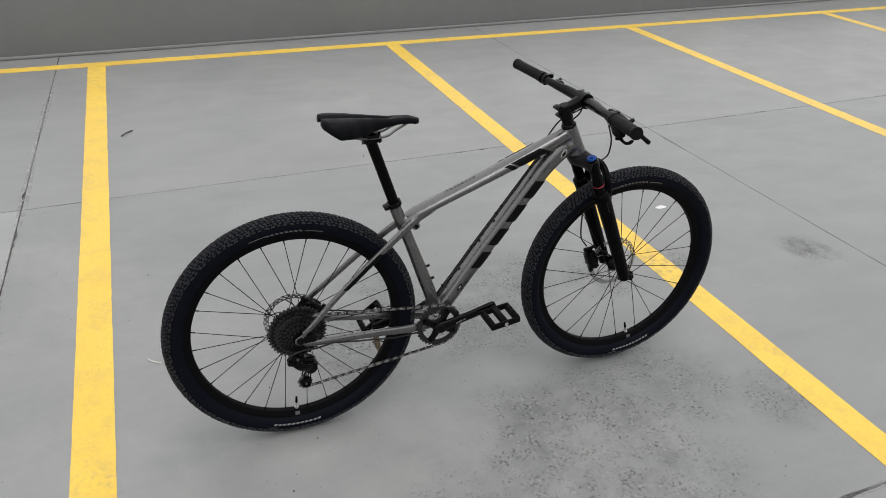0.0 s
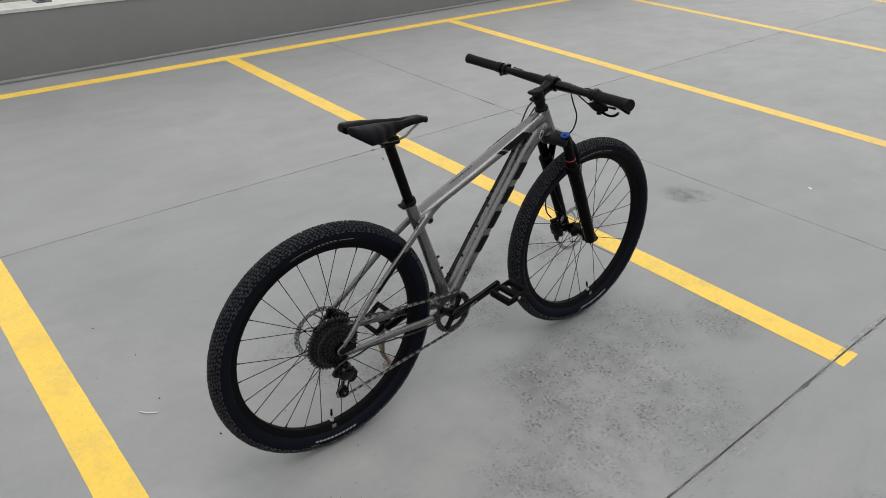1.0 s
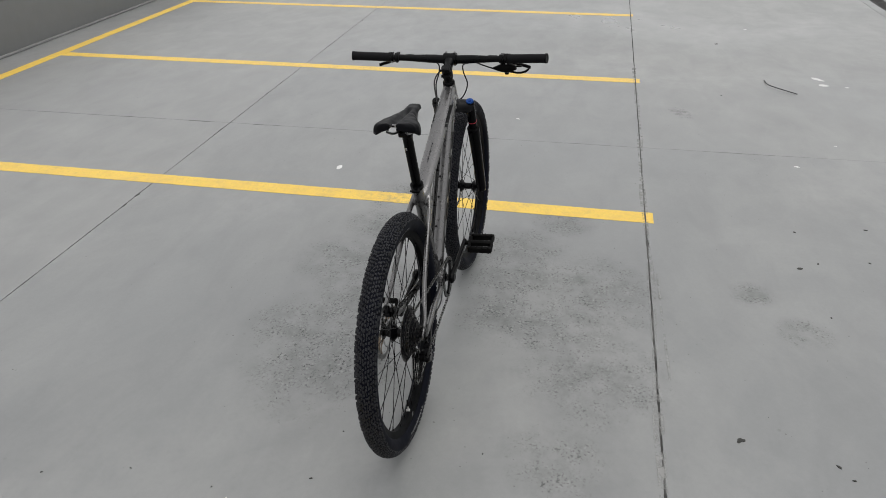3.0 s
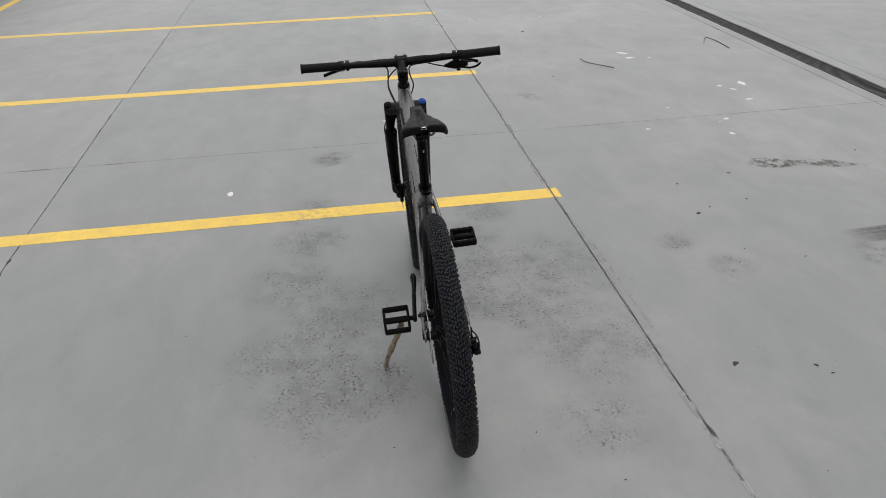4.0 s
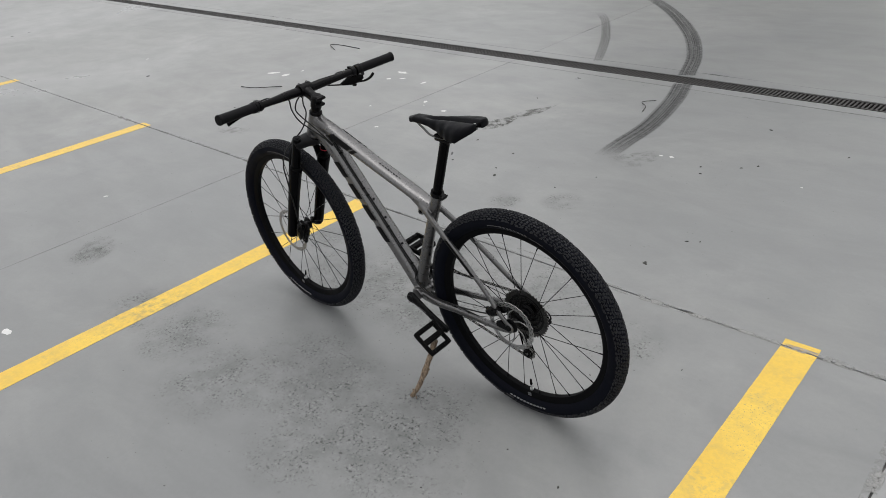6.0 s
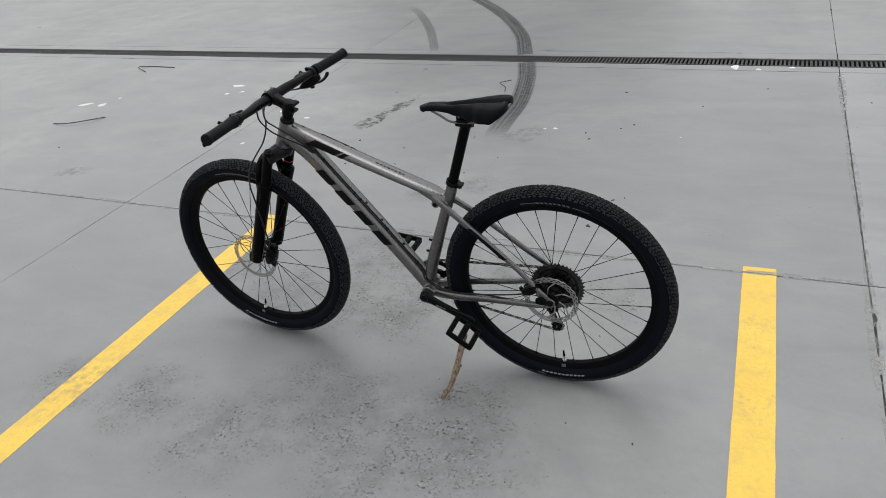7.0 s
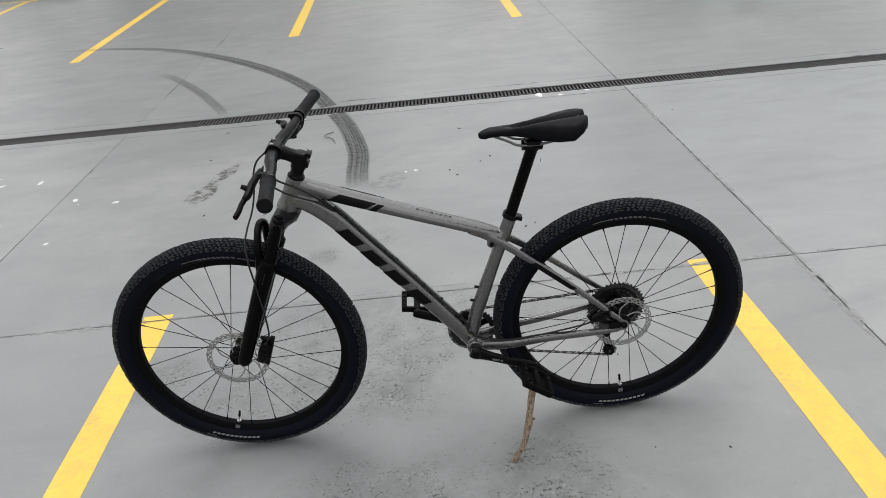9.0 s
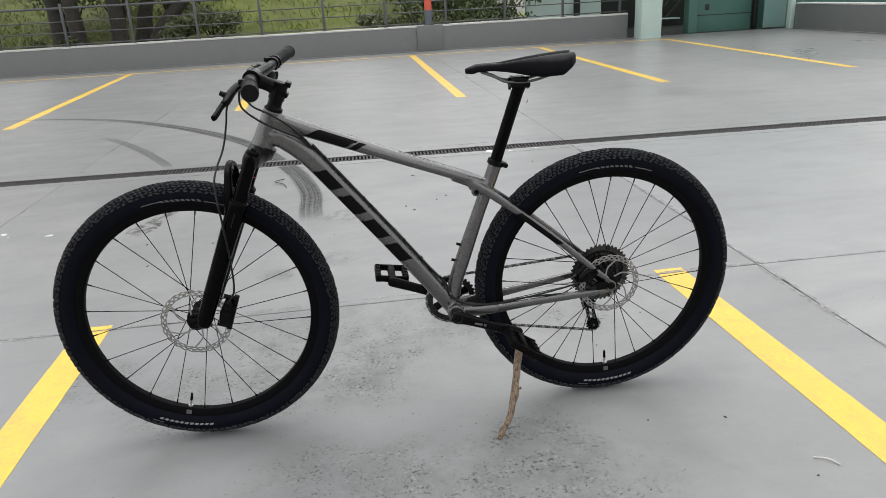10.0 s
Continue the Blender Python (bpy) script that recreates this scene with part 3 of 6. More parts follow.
def build_drain():
    """A slotted drain across the deck: a trough, two edge angles and a row of grate bars."""
    x0, x1 = -11.0, 22.0
    a, b = Vector((x0, y_drain(x0))), Vector((x1, y_drain(x1)))
    d = b - a
    m = Matrix.Translation((a.x, a.y, 0)) @ Matrix.Rotation(math.atan2(d.y, d.x), 4, "Z")
    L = d.length
    bm = bmesh.new()
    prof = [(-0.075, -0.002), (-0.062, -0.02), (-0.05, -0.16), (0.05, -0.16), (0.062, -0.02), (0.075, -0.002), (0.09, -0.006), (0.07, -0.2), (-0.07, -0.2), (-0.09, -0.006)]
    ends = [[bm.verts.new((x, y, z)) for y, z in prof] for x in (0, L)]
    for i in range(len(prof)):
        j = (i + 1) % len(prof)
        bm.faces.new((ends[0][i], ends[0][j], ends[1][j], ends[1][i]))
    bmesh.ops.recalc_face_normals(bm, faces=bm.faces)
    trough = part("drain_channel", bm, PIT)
    trough.matrix_basis = m
    tagged(trough, "slotted drain channel with a dark metal grate in the floor", "drain", kind="structure")
    for s in (-1, 1):
        bm = bmesh.new()
        block(bm, (L, 0.012, 0.025), Matrix.Translation((L / 2, s * 0.069, -0.0115)), 0.002)
        part("edge_angle", bm, GRATE, trough)
    bar = bmesh.new()
    block(bar, (0.0135, 0.128, 0.018), Matrix.Translation((0, 0, -0.012)))
    me = bpy.data.meshes.new("grate_bar")
    bar.to_mesh(me)
    bar.free()
    me.materials.append(GRATE)
    step = 0.0275
    n = int(L / step)
    first = int((-4.6 - x0) / step)
    rest = bmesh.new()
    for k in range(n):
        x = (k + 0.5) * step
        if first <= k < first + 290:
            ob = new("grate_bar", me)
            ob.parent, ob.matrix_basis = trough, Matrix.Translation((x, 0, 0))
        else:
            block(rest, (0.0135, 0.128, 0.018), Matrix.Translation((x, 0, -0.012)))
    tagged(part("grate_bars", rest, GRATE, trough), kind="stuff")


def fleck(name, x, y, size, material, label, category, seed, stretch=1.0, turn=0.0, thick=0.002):
    """A small flat scrap with an uneven outline, slightly domed."""
    rnd = random.Random(seed)
    bm = bmesh.new()
    n = 9
    base = [(math.cos(2 * math.pi * k / n), math.sin(2 * math.pi * k / n), size * rnd.uniform(0.55, 1.1)) for k in range(n)]
    lo = [bm.verts.new((c * r * stretch, s * r, 0.0004)) for c, s, r in base]
    hi = [bm.verts.new((c * r * 0.7 * stretch, s * r * 0.7, thick * rnd.uniform(0.7, 1.2))) for c, s, r in base]
    for k in range(n):
        j = (k + 1) % n
        bm.faces.new((lo[k], lo[j], hi[j], hi[k]))
    bm.faces.new(hi)
    bm.faces.new(lo[::-1])
    ob = part(name, bm, material)
    ob.matrix_basis = pose(x, y, 0, 0, 0, turn)
    return tagged(ob, label, category, "scraps on the deck")


def build_litter():
    whites = ((0.39, 1.80, 0.022, 1.6), (2.89, -1.43, 0.03, 2.6), (2.71, -1.44, 0.035, 1.5), (2.68, -1.6, 0.015, 1.5), (1.71, -1.78, 0.02, 1.5), (1.74, -1.98, 0.03, 2.2), (1.6, -1.84, 0.018, 2.0),
              (1.34, -1.83, 0.02, 1.8), (0.97, -1.46, 0.02, 1.5), (0.92, -1.39, 0.008, 1.0), (0.69, -1.36, 0.016, 1.6), (0.89, -0.87, 0.014, 1.4), (1.29, -1.18, 0.01, 1.2), (4.76, -1.14, 0.02, 1.2),
              (-1.09, -1.37, 0.014, 1.3), (-1.03, -1.36, 0.009, 1.3), (1.47, 0.85, 0.013, 1.3), (-2.04, -2.62, 0.03, 2.0), (-2.19, -2.58, 0.02, 1.4), (-2.4, -2.63, 0.02, 1.4), (-1.83, -1.32, 0.007, 1.2))
    for i, (x, y, s, k) in enumerate(whites):
        fleck("white_scrap", x, y, s, WHITE, "small white scrap lying flat on the concrete", "litter", 10 + i, k, 37 * i)
    darks = ((2.29, -0.61, 0.012), (0.0, -0.68, 0.009), (-0.37, -0.63, 0.016), (-0.31, -0.72, 0.01), (-0.26, -0.95, 0.009), (0.085, -1.025, 0.012), (0.255, -1.92, 0.011), (-0.76, -0.67, 0.006), (-0.88, -0.9, 0.006),
             (-1.29, -1.32, 0.013), (-1.33, -1.23, 0.012), (-1.48, -1.41, 0.009), (-1.545, -1.48, 0.013), (-1.4, -2.05, 0.016), (-2.26, -2.18, 0.008), (-1.9, -1.83, 0.009), (-1.55, -0.215, 0.018), (-2.82, -1.97, 0.009),
             (-1.76, 1.04, 0.009), (-1.97, 1.07, 0.012), (-1.61, 0.83, 0.006), (-1.65, 1.32, 0.006), (-2.01, 0.37, 0.008), (-1.77, 0.58, 0.008), (-1.66, 0.76, 0.006), (-2.04, 1.63, 0.008), (-2.11, 1.89, 0.009), (-2.06, 1.35, 0.009),
             (-1.61, -0.49, 0.011), (-1.66, -0.52, 0.007), (4.04, -0.77, 0.03))
    for i, (x, y, s) in enumerate(darks):
        fleck("dry_leaf_bit", x, y, s * (0.6 if y < 0.2 else 0.3), LITTER, "tiny dark dry leaf scrap on the concrete", "litter", 90 + i, 1.7, 53 * i, 0.003)

    def twig(name, pts, r, material, label):
        bm = tube([(x, y, r + 0.0005 + z) for x, y, z in pts], r, 6, 4, (0, 0, 1))
        tagged(part(name, bm, material), label, "twig")

    twig("dry_twig", [(2.78, -1.0, 0), (2.62, -1.0, 0.01), (2.52, -1.06, 0.01), (2.42, -1.18, 0)], 0.0035, WIRE, "thin curved dark twig on the concrete")
    twig("wire_scrap", [(3.02, -2.28, 0), (3.2, -2.38, 0.01), (3.1, -2.44, 0), (2.8, -2.42, 0)], 0.0036, WIRE, "crumpled piece of black wire on the concrete")
    twig("wire_scrap", [(-0.53, -2.25, 0), (-0.475, -2.15, 0.01), (-0.535, -2.09, 0.004), (-0.56, -2.0, 0)], 0.0026, WIRE, "bent piece of black wire beside the skid mark")
    twig("dry_twig", [(-2.2, 3.52, 0), (-2.17, 3.56, 0.004), (-2.14, 3.6, 0)], 0.004, WIRE, "short dark twig on the concrete")
    twig("straw", [(-2.135, 1.325, 0), (-2.118, 1.30, 0.003), (-2.09, 1.285, 0)], 0.002, STRAW, "short bleached straw on the concrete")
    # loose grit round the worn places
    rnd = random.Random(5)
    verts, faces = [], []
    for cx, cy, r, n in ((-0.95, 1.25, 0.4, 150), (-1.3, 1.25, 0.3, 110), (-0.8, 0.6, 0.35, 110), (-0.95, 0.2, 0.35, 60), (-0.6, 0.4, 1.6, 50)):
        for _ in range(n):
            x, y = rnd.gauss(cx, r * 0.6), rnd.gauss(cy, r * 0.6)
            s = rnd.uniform(0.0006, 0.0016)
            a = rnd.uniform(0, 6.28)
            i = len(verts)
            for k in range(4):
                verts.append((x + s * 1.6 * math.cos(a + k * 1.57), y + s * math.sin(a + k * 1.57), 0.0003))
            verts.append((x, y, s * 0.8))
            faces += [(i + k, i + (k + 1) % 4, i + 4) for k in range(4)]
    tagged(faces_mesh("grit", verts, faces, LITTER), "scattered dark grit on the concrete", "grit", kind="stuff")


floor = build_floor()
build_lines()
build_marks()
build_walls()
build_drain()


# ---- beyond the deck ----
def build_ground():
    bm = bmesh.new()
    bmesh.ops.create_grid(bm, x_segments=8, y_segments=8, size=900, matrix=Matrix.Translation((0, 0, -0.6)))
    tagged(part("ground", bm, EARTH), "dull green land round the parking deck", "ground", kind="structure")
    # the grassy bank behind the parapet
    verts, faces = [], []
    nx, ny = 70, 34
    for j in range(ny + 1):
        for i in range(nx + 1):
            x, y = -45 + 100 * i / nx, -13.6 - 40 * j / ny
            run = -13.6 - y
            z = -0.55 + 0.36 * run - 0.0035 * run * run + 0.5 * noise.noise((x * 0.16, y * 0.16, 0)) * min(1, run / 4) + 0.12 * noise.noise((x * 0.8, y * 0.8, 4))
            if x < -4.5:
                z = z * max(0.0, 1 - (-4.5 - x) / 3) - 0.55 * min(1, (-4.5 - x) / 3)
            verts.append((x, y, z))
    for j in range(ny):
        for i in range(nx):
            a = j * (nx + 1) + i
            faces.append((a, a + nx + 1, a + nx + 2, a + 1))
    tagged(faces_mesh("grass_bank", verts, faces, GRASS, sharp=180), "rough green grassy bank behind the railing", "bank", kind="structure")
    rnd = random.Random(8)
    v2, f2 = [], []
    for _ in range(32000):
        x, run = rnd.uniform(-4.5, 16), rnd.uniform(0.2, 12) ** 1.0
        y = -13.6 - run
        z = -0.6 + 0.36 * run - 0.0035 * run * run + 0.5 * noise.noise((x * 0.16, y * 0.16, 0)) * min(1, run / 4) + 0.12 * noise.noise((x * 0.8, y * 0.8, 4))
        h, a, w = rnd.uniform(0.05, 0.2), rnd.uniform(0, 6.28), rnd.uniform(0.012, 0.03)
        dx, dy = math.cos(a) * w, math.sin(a) * w
        lx, ly = rnd.uniform(-0.15, 0.15), rnd.uniform(-0.15, 0.15)
        i = len(v2)
        v2 += [(x - dx, y - dy, z), (x + dx, y + dy, z), (x + lx, y + ly, z + h)]
        f2.append((i, i + 1, i + 2))
    tagged(faces_mesh("long_grass", v2, f2, BLADES), "long uneven grass on the bank", "grass", kind="stuff")


def leaf_cloud(name, clumps, count, size, material, parent, seed, label=""):
    """Many small bent leaves spread in clumps of (x, y, z, radius)."""
    rnd = np.random.RandomState(seed)
    verts, faces = [], []
    for x, y, z, r in clumps:
        d = rnd.normal(size=(count, 3))
        d *= (rnd.uniform(0.35, 1.0, (count, 1)) * r) / np.linalg.norm(d, axis=1, keepdims=True)
        d[:, 2] *= 0.75
        for p in d:
            a, b = rnd.normal(size=3), rnd.normal(size=3)
            a /= np.linalg.norm(a)
            b -= a * a.dot(b)
            b /= np.linalg.norm(b)
            s = size * rnd.uniform(0.6, 1.4)
            c = np.array((x, y, z)) + p
            up = np.cross(a, b) * s * 0.2
            i = len(verts)
            verts += [c - a * s, c + b * s * 0.45 + up, c + a * s, c - b * s * 0.45 + up]
            faces += [(i, i + 1, i + 2), (i, i + 2, i + 3)]
    return faces_mesh(name, verts, faces, material, parent, label, sharp=180)


def build_tree(x, y, z, lean, height, seed, label):
    rnd = random.Random(seed)
    root = thing("tree", pose(x, y, z), label, "tree", "trees on the bank")
    bm = bmesh.new()
    lx, ly = lean
    trunk = [(lx * f ** 1.3 * height, ly * f * height, f * height, 0.19 * (1 - 0.65 * f)) for f in (0.0, 0.15, 0.35, 0.6, 0.85, 1.0)]
    trunk[0] = (trunk[0][0], trunk[0][1], -0.5, 0.26)
    sweep(bm, trunk, 10, 4, (0, 1, 0))
    part("trunk", bm, BARK, root)
    bm = bmesh.new()
    clumps = []
    for k in range(9):
        f = rnd.uniform(0.32, 0.98)
        p = Vector((lx * f ** 1.3 * height, ly * f * height, f * height))
        a = rnd.uniform(0, 6.28)
        r = rnd.uniform(1.1, 2.1) * (1.2 - 0.5 * f)
        q = p + Vector((math.cos(a) * r, math.sin(a) * r, rnd.uniform(0.5, 1.3)))
        mid = (p + q) / 2 + Vector((0, 0, 0.2))
        sweep(bm, [(*p, 0.07), (*mid, 0.05), (*q, 0.02)], 6, 4, (0, 0.3, 1))
        clumps += [(*q, 0.75), (*(q + Vector((rnd.uniform(-0.6, 0.6), rnd.uniform(-0.6, 0.6), 0.45))), 0.6)]
    part("limb", bm, BARK, root)
    clumps += [(lx * height + rnd.uniform(-0.8, 0.8), ly * height + rnd.uniform(-0.8, 0.8), height + rnd.uniform(-0.3, 0.8), 0.8) for _ in range(5)]
    leaf_cloud("crown", clumps, 190, 0.09, LEAF, root, seed)


def build_shrub(x, y, z, r, seed, material, label):
    rnd = random.Random(seed)
    root = thing("shrub", pose(x, y, z), label, "shrub", "shrubs on the bank")
    bm = bmesh.new()
    clumps = []
    for k in range(7):
        a, d = rnd.uniform(0, 6.28), rnd.uniform(0.2, 0.9) * r
        q = Vector((math.cos(a) * d, math.sin(a) * d, rnd.uniform(0.4, 1.3) * r))
        sweep(bm, [(0, 0, -0.2, 0.03), (q.x * 0.4, q.y * 0.4, q.z * 0.6, 0.02), (*q, 0.008)], 6, 3, (0.2, 0.3, 1))
        clumps.append((*q, rnd.uniform(0.3, 0.55) * r))
    part("stem", bm, BARK, root)
    leaf_cloud("foliage", clumps, 260, 0.05, material, root, seed)


def build_backdrop():
    build_ground()
    lab = "dark-barked tree leaning over the grassy bank"
    build_tree(4.1, -15.6, 0.1, (0.02, 0.0), 5.0, 1, lab)
    build_tree(3.5, -15.6, 0.1, (-1.0, -0.05), 3.2, 2, lab)
    build_tree(3.9, -16.6, 0.4, (-0.5, 0.0), 4.6, 9, lab)
    build_tree(4.9, -15.3, 0.0, (0.05, 0.05), 4.6, 3, lab)
    build_tree(5.7, -16.5, 0.4, (0.1, 0.0), 5.5, 4, lab)
    build_tree(9.0, -18.0, 0.9, (-0.1, 0.0), 6.0, 6, lab)
    for i, (x, y, z, r, m) in enumerate(((1.9, -15.2, 0.0, 0.75, LEAF_PALE), (2.6, -15.0, 0.0, 0.6, LEAF_PALE), (-1.9, -15.0, 0.0, 0.5, LEAF_PALE), (-2.9, -15.6, 0.1, 1.1, LEAF), (-3.8, -15.4, 0.0, 1.2, LEAF), (-4.7, -15.1, -0.2, 1.1, LEAF),
                                         (-3.3, -17.2, 0.6, 1.6, LEAF), (-4.6, -17.0, 0.2, 1.6, LEAF), (5.4, -14.6, -0.2, 0.7, LEAF), (4.6, -17.6, 0.7, 1.5, LEAF), (3.4, -18.0, 0.8, 1.4, LEAF), (5.8, -17.8, 0.7, 1.5, LEAF))):
        build_shrub(x, y, z, r, 20 + i, m, "leafy green shrub behind the railing" if m is LEAF else "pale thin-leaved shrub on the bank")


def build_building():
    """The teal stair house at the corner of the deck."""
    root = thing("stair_house", pose(0, 0, 0), "pale teal stair house with dark green glass panels", "building")

    def slab(name, x0, x1, y0, y1, z0, z1, material, label="", bevel=0.01, parent=root):
        bm = bmesh.new()
        block(bm, (x1 - x0, y1 - y0, z1 - z0), Matrix.Translation(((x0 + x1) / 2, (y0 + y1) / 2, (z0 + z1) / 2)), bevel)
        return part(name, bm, material, parent, label)

    slab("column", -7.82, -7.36, -13.1, -12.72, -0.02, 3.6, TEAL, "pale teal corner column")
    slab("side_wall", -7.3, -5.45, -15.3, -15.1, -0.6, 3.6, TEAL, "pale teal side wall")
    slab("pilaster", -6.75, -6.6, -15.08, -15.0, -0.6, 3.6, FRAME_DARK)
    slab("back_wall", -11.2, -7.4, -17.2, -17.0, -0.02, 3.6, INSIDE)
    slab("roof", -11.4, -5.3, -17.4, -12.6, 3.6, 3.8, TEAL)
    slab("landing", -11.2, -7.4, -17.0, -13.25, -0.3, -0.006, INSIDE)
    # glass front right of the opening
    p = slab("panel", -10.35, -8.75, -13.66, -13.6, 0.0, 3.55, TEAL_DARK, "dark teal panel with a thin joint")
    slab("joint", -10.35, -8.75, -13.6, -13.594, 0.36, 0.375, FRAME_DARK, parent=p, bevel=0)
    slab("switch_plate", -9.32, -9.22, -13.6, -13.585, 0.48, 0.6, FRAME_DARK, parent=p)
    slab("jamb", -8.95, -8.75, -13.6, -13.4, 0.0, 3.55, TEAL_DARK)
    slab("door_frame", -10.46, -10.37, -13.62, -13.5, 0.0, 2.2, FRAME_DARK)
    d = slab("glass_door", -11.0, -10.47, -13.3, -13.26, 0.03, 2.1, TEAL_GLASS, "pale grey glass door")
    slab("threshold", -11.0, -10.47, -13.34, -13.22, 0.0, 0.03, FRAME_DARK)
    slab("white_post", -11.02, -10.92, -13.1, -12.95, 0.0, 2.3, TEAL, "pale post")
    slab("side_panel", -14.5, -10.5, -13.95, -13.85, -0.1, 3.55, TEAL_DARK, "dark teal glazed panel")
    # stair rail seen in the opening
    for k in range(2):
        bm = bmesh.new()
        rod(bm, (-8.0, -13.9, -0.1 + 0.3 * k), (-8.9, -13.7, 0.95 + 0.3 * k), 0.02, 8)
        part("stair_rail", bm, FRAME_DARK, root)
    bm = bmesh.new()
    rod(bm, (-8.1, -13.75, 0.35), (-8.7, -13.75, 0.33), 0.015, 8)
    part("stair_rail", bm, TEAL, root)

    pole = thing("barrier_post", pose(-2.86, -13.32, 0.53), "blue-grey post with an orange-red upper part on the pier", "post")
    bm = bmesh.new()
    rod(bm, (0, 0, 0), (0, 0, 0.30), 0.08, 16)
    part("lower_tube", bm, POST_BLUE, pole)
    bm = bmesh.new()
    rod(bm, (0, 0, 0.30), (0, 0, 2.2), 0.078, 16)
    part("upper_tube", bm, ORANGE, pole, "orange-red upper tube")
    bm = bmesh.new()
    rod(bm, (0, 0, 0), (0, 0, 0.02), 0.12, 16)
    part("base_flange", bm, RAIL, pole)


build_backdrop()
build_building()


# ---- the bicycle: x ahead, y to its left, z up from the rear tyre's contact; leaning a little to its left onto a stick ----
AXLE, FRONT = 0.3675, 1.1146
BIKE = pose(-1.6864, 0.8296, 0.001, 0, 0, -0.12) @ pose(0, 0, 0, -2.85, 0, 0) @ pose(0, 0, 0, 0, -0.25, 0)
# the frame and what is fixed to it, as against the wheels
SET = Vector((-0.0085, 0, -0.0025))
bike = thing("mountain_bike", BIKE, "grey hardtail mountain bike with black wheels, propped on a stick", "bicycle")
# the bar, fork and front wheel are turned a little to the right about the steering axis
HEAD_LO, HEAD_HI = Vector((0.905, 0, 0.80)), Vector((0.866, 0, 0.892))
STEER = Matrix.Translation(HEAD_LO) @ Matrix.Rotation(radians(-1.9), 4, HEAD_HI - HEAD_LO) @ Matrix.Translation(-HEAD_LO)
R0, RM = 0.3372, 0.0285


def tyre_point(x, r, ang, phi):
    """A point of the tyre: ang round the axle, phi across the tread, r from the middle of its section."""
    d = R0 + r * math.cos(phi)
    return (x + d * math.cos(ang), r * math.sin(phi), AXLE + d * math.sin(ang))


def build_tyre(x, parent, move, flip):
    verts, faces = [], []
    nu, nv = 120, 20
    lim = radians(148)
    for i in range(nu):
        a = 2 * math.pi * i / nu
        for j in range(nv + 1):
            verts.append(tyre_point(x, RM, a, -lim + 2 * lim * j / nv))
    w = nv + 1
    for i in range(nu):
        for j in range(nv):
            p, q = i * w + j, ((i + 1) % nu) * w + j
            faces.append((p, p + 1, q + 1, q))
    tyre = faces_mesh("tyre", [move @ Vector(v) for v in verts], faces, RUBBER, parent, "black knobbly mountain bike tyre", 32)
    # tread knobs in staggered rows
    verts, faces = [], []
    rows = 11
    rnd = random.Random(31)
    for j in range(rows):
        phi = radians(-66 + 132 * j / (rows - 1))
        edge = abs(j - (rows - 1) / 2) / ((rows - 1) / 2)
        n = 186 if edge < 0.9 else 130
        for i in range(n):
            a = 2 * math.pi * (i + 0.5 * (j % 2) + flip * 0.2 * abs(j - 5)) / n
            da = (0.0042 if edge < 0.9 else 0.0058) * (1.0 if (i + j) % 3 else 0.72) / R0
            dp = (0.0028 if (i + 2 * j) % 3 else 0.0021) / RM
            a += rnd.uniform(-0.0016, 0.0016) / R0
            at = phi + rnd.uniform(-0.0007, 0.0007) / RM
            da, dp = da * rnd.uniform(0.82, 1.1), dp * rnd.uniform(0.85, 1.12)
            skew = 0.45 * da * (1 if (i + j) % 2 else -1) * rnd.uniform(0.4, 1.2)
            h = (0.0042 if edge < 0.9 else 0.0052) * (1.0 if (i * 7 + j * 3) % 5 else 0.8)
            k = len(verts)
            for top in (0, 1):
                r = RM - 0.0008 + (h if top else 0)
                f = 0.76 if top else 1.0
                for sa, sp in ((-1, -1), (1, -1), (1, 1), (-1, 1)):
                    verts.append(tyre_point(x, r, a + sa * da * f + sp * skew, at + sp * dp * f))
            faces += [(k + 4, k + 5, k + 6, k + 7), (k, k + 1, k + 5, k + 4), (k + 1, k + 2, k + 6, k + 5), (k + 2, k + 3, k + 7, k + 6), (k + 3, k, k + 4, k + 7)]
    tread = faces_mesh("tread", [move @ Vector(v) for v in verts], faces, TREAD, parent, "dusty rubber tread knobs", 32)
    tagged(tread, kind="stuff")
    return tyre


def wall_print(x, parent, move, side, mid, count, length, r_in, r_out, material, name, slant=0.0, fill=0.72):
    """Printing on the tyre's side, as a row of plain blocks along an arc."""
    bm = bmesh.new()
    for k in range(count):
        a0 = mid + length * ((k + (1 - fill) / 2) / count - 0.5) / 0.333
        a1 = mid + length * ((k + (1 + fill) / 2) / count - 0.5) / 0.333
        ring = []
        for r, sl in ((r_in, 0), (r_out, slant)):
            row = []
            for f in (0.0, 0.5, 1.0):
                a = a0 + (a1 - a0) * f + sl / 0.333
                c = max(-1, min(1, (r - R0) / RM))
                y = (RM * math.sqrt(1 - c * c) + 0.0007) * side
                row.append(bm.verts.new((x + r * math.cos(a), y, AXLE + r * math.sin(a))))
            ring.append(row)
        for i in range(2):
            f = (ring[0][i], ring[0][i + 1], ring[1][i + 1], ring[1][i])
            bm.faces.new(f if side < 0 else f[::-1])
    part(name, bm, material, parent, "", move=move)


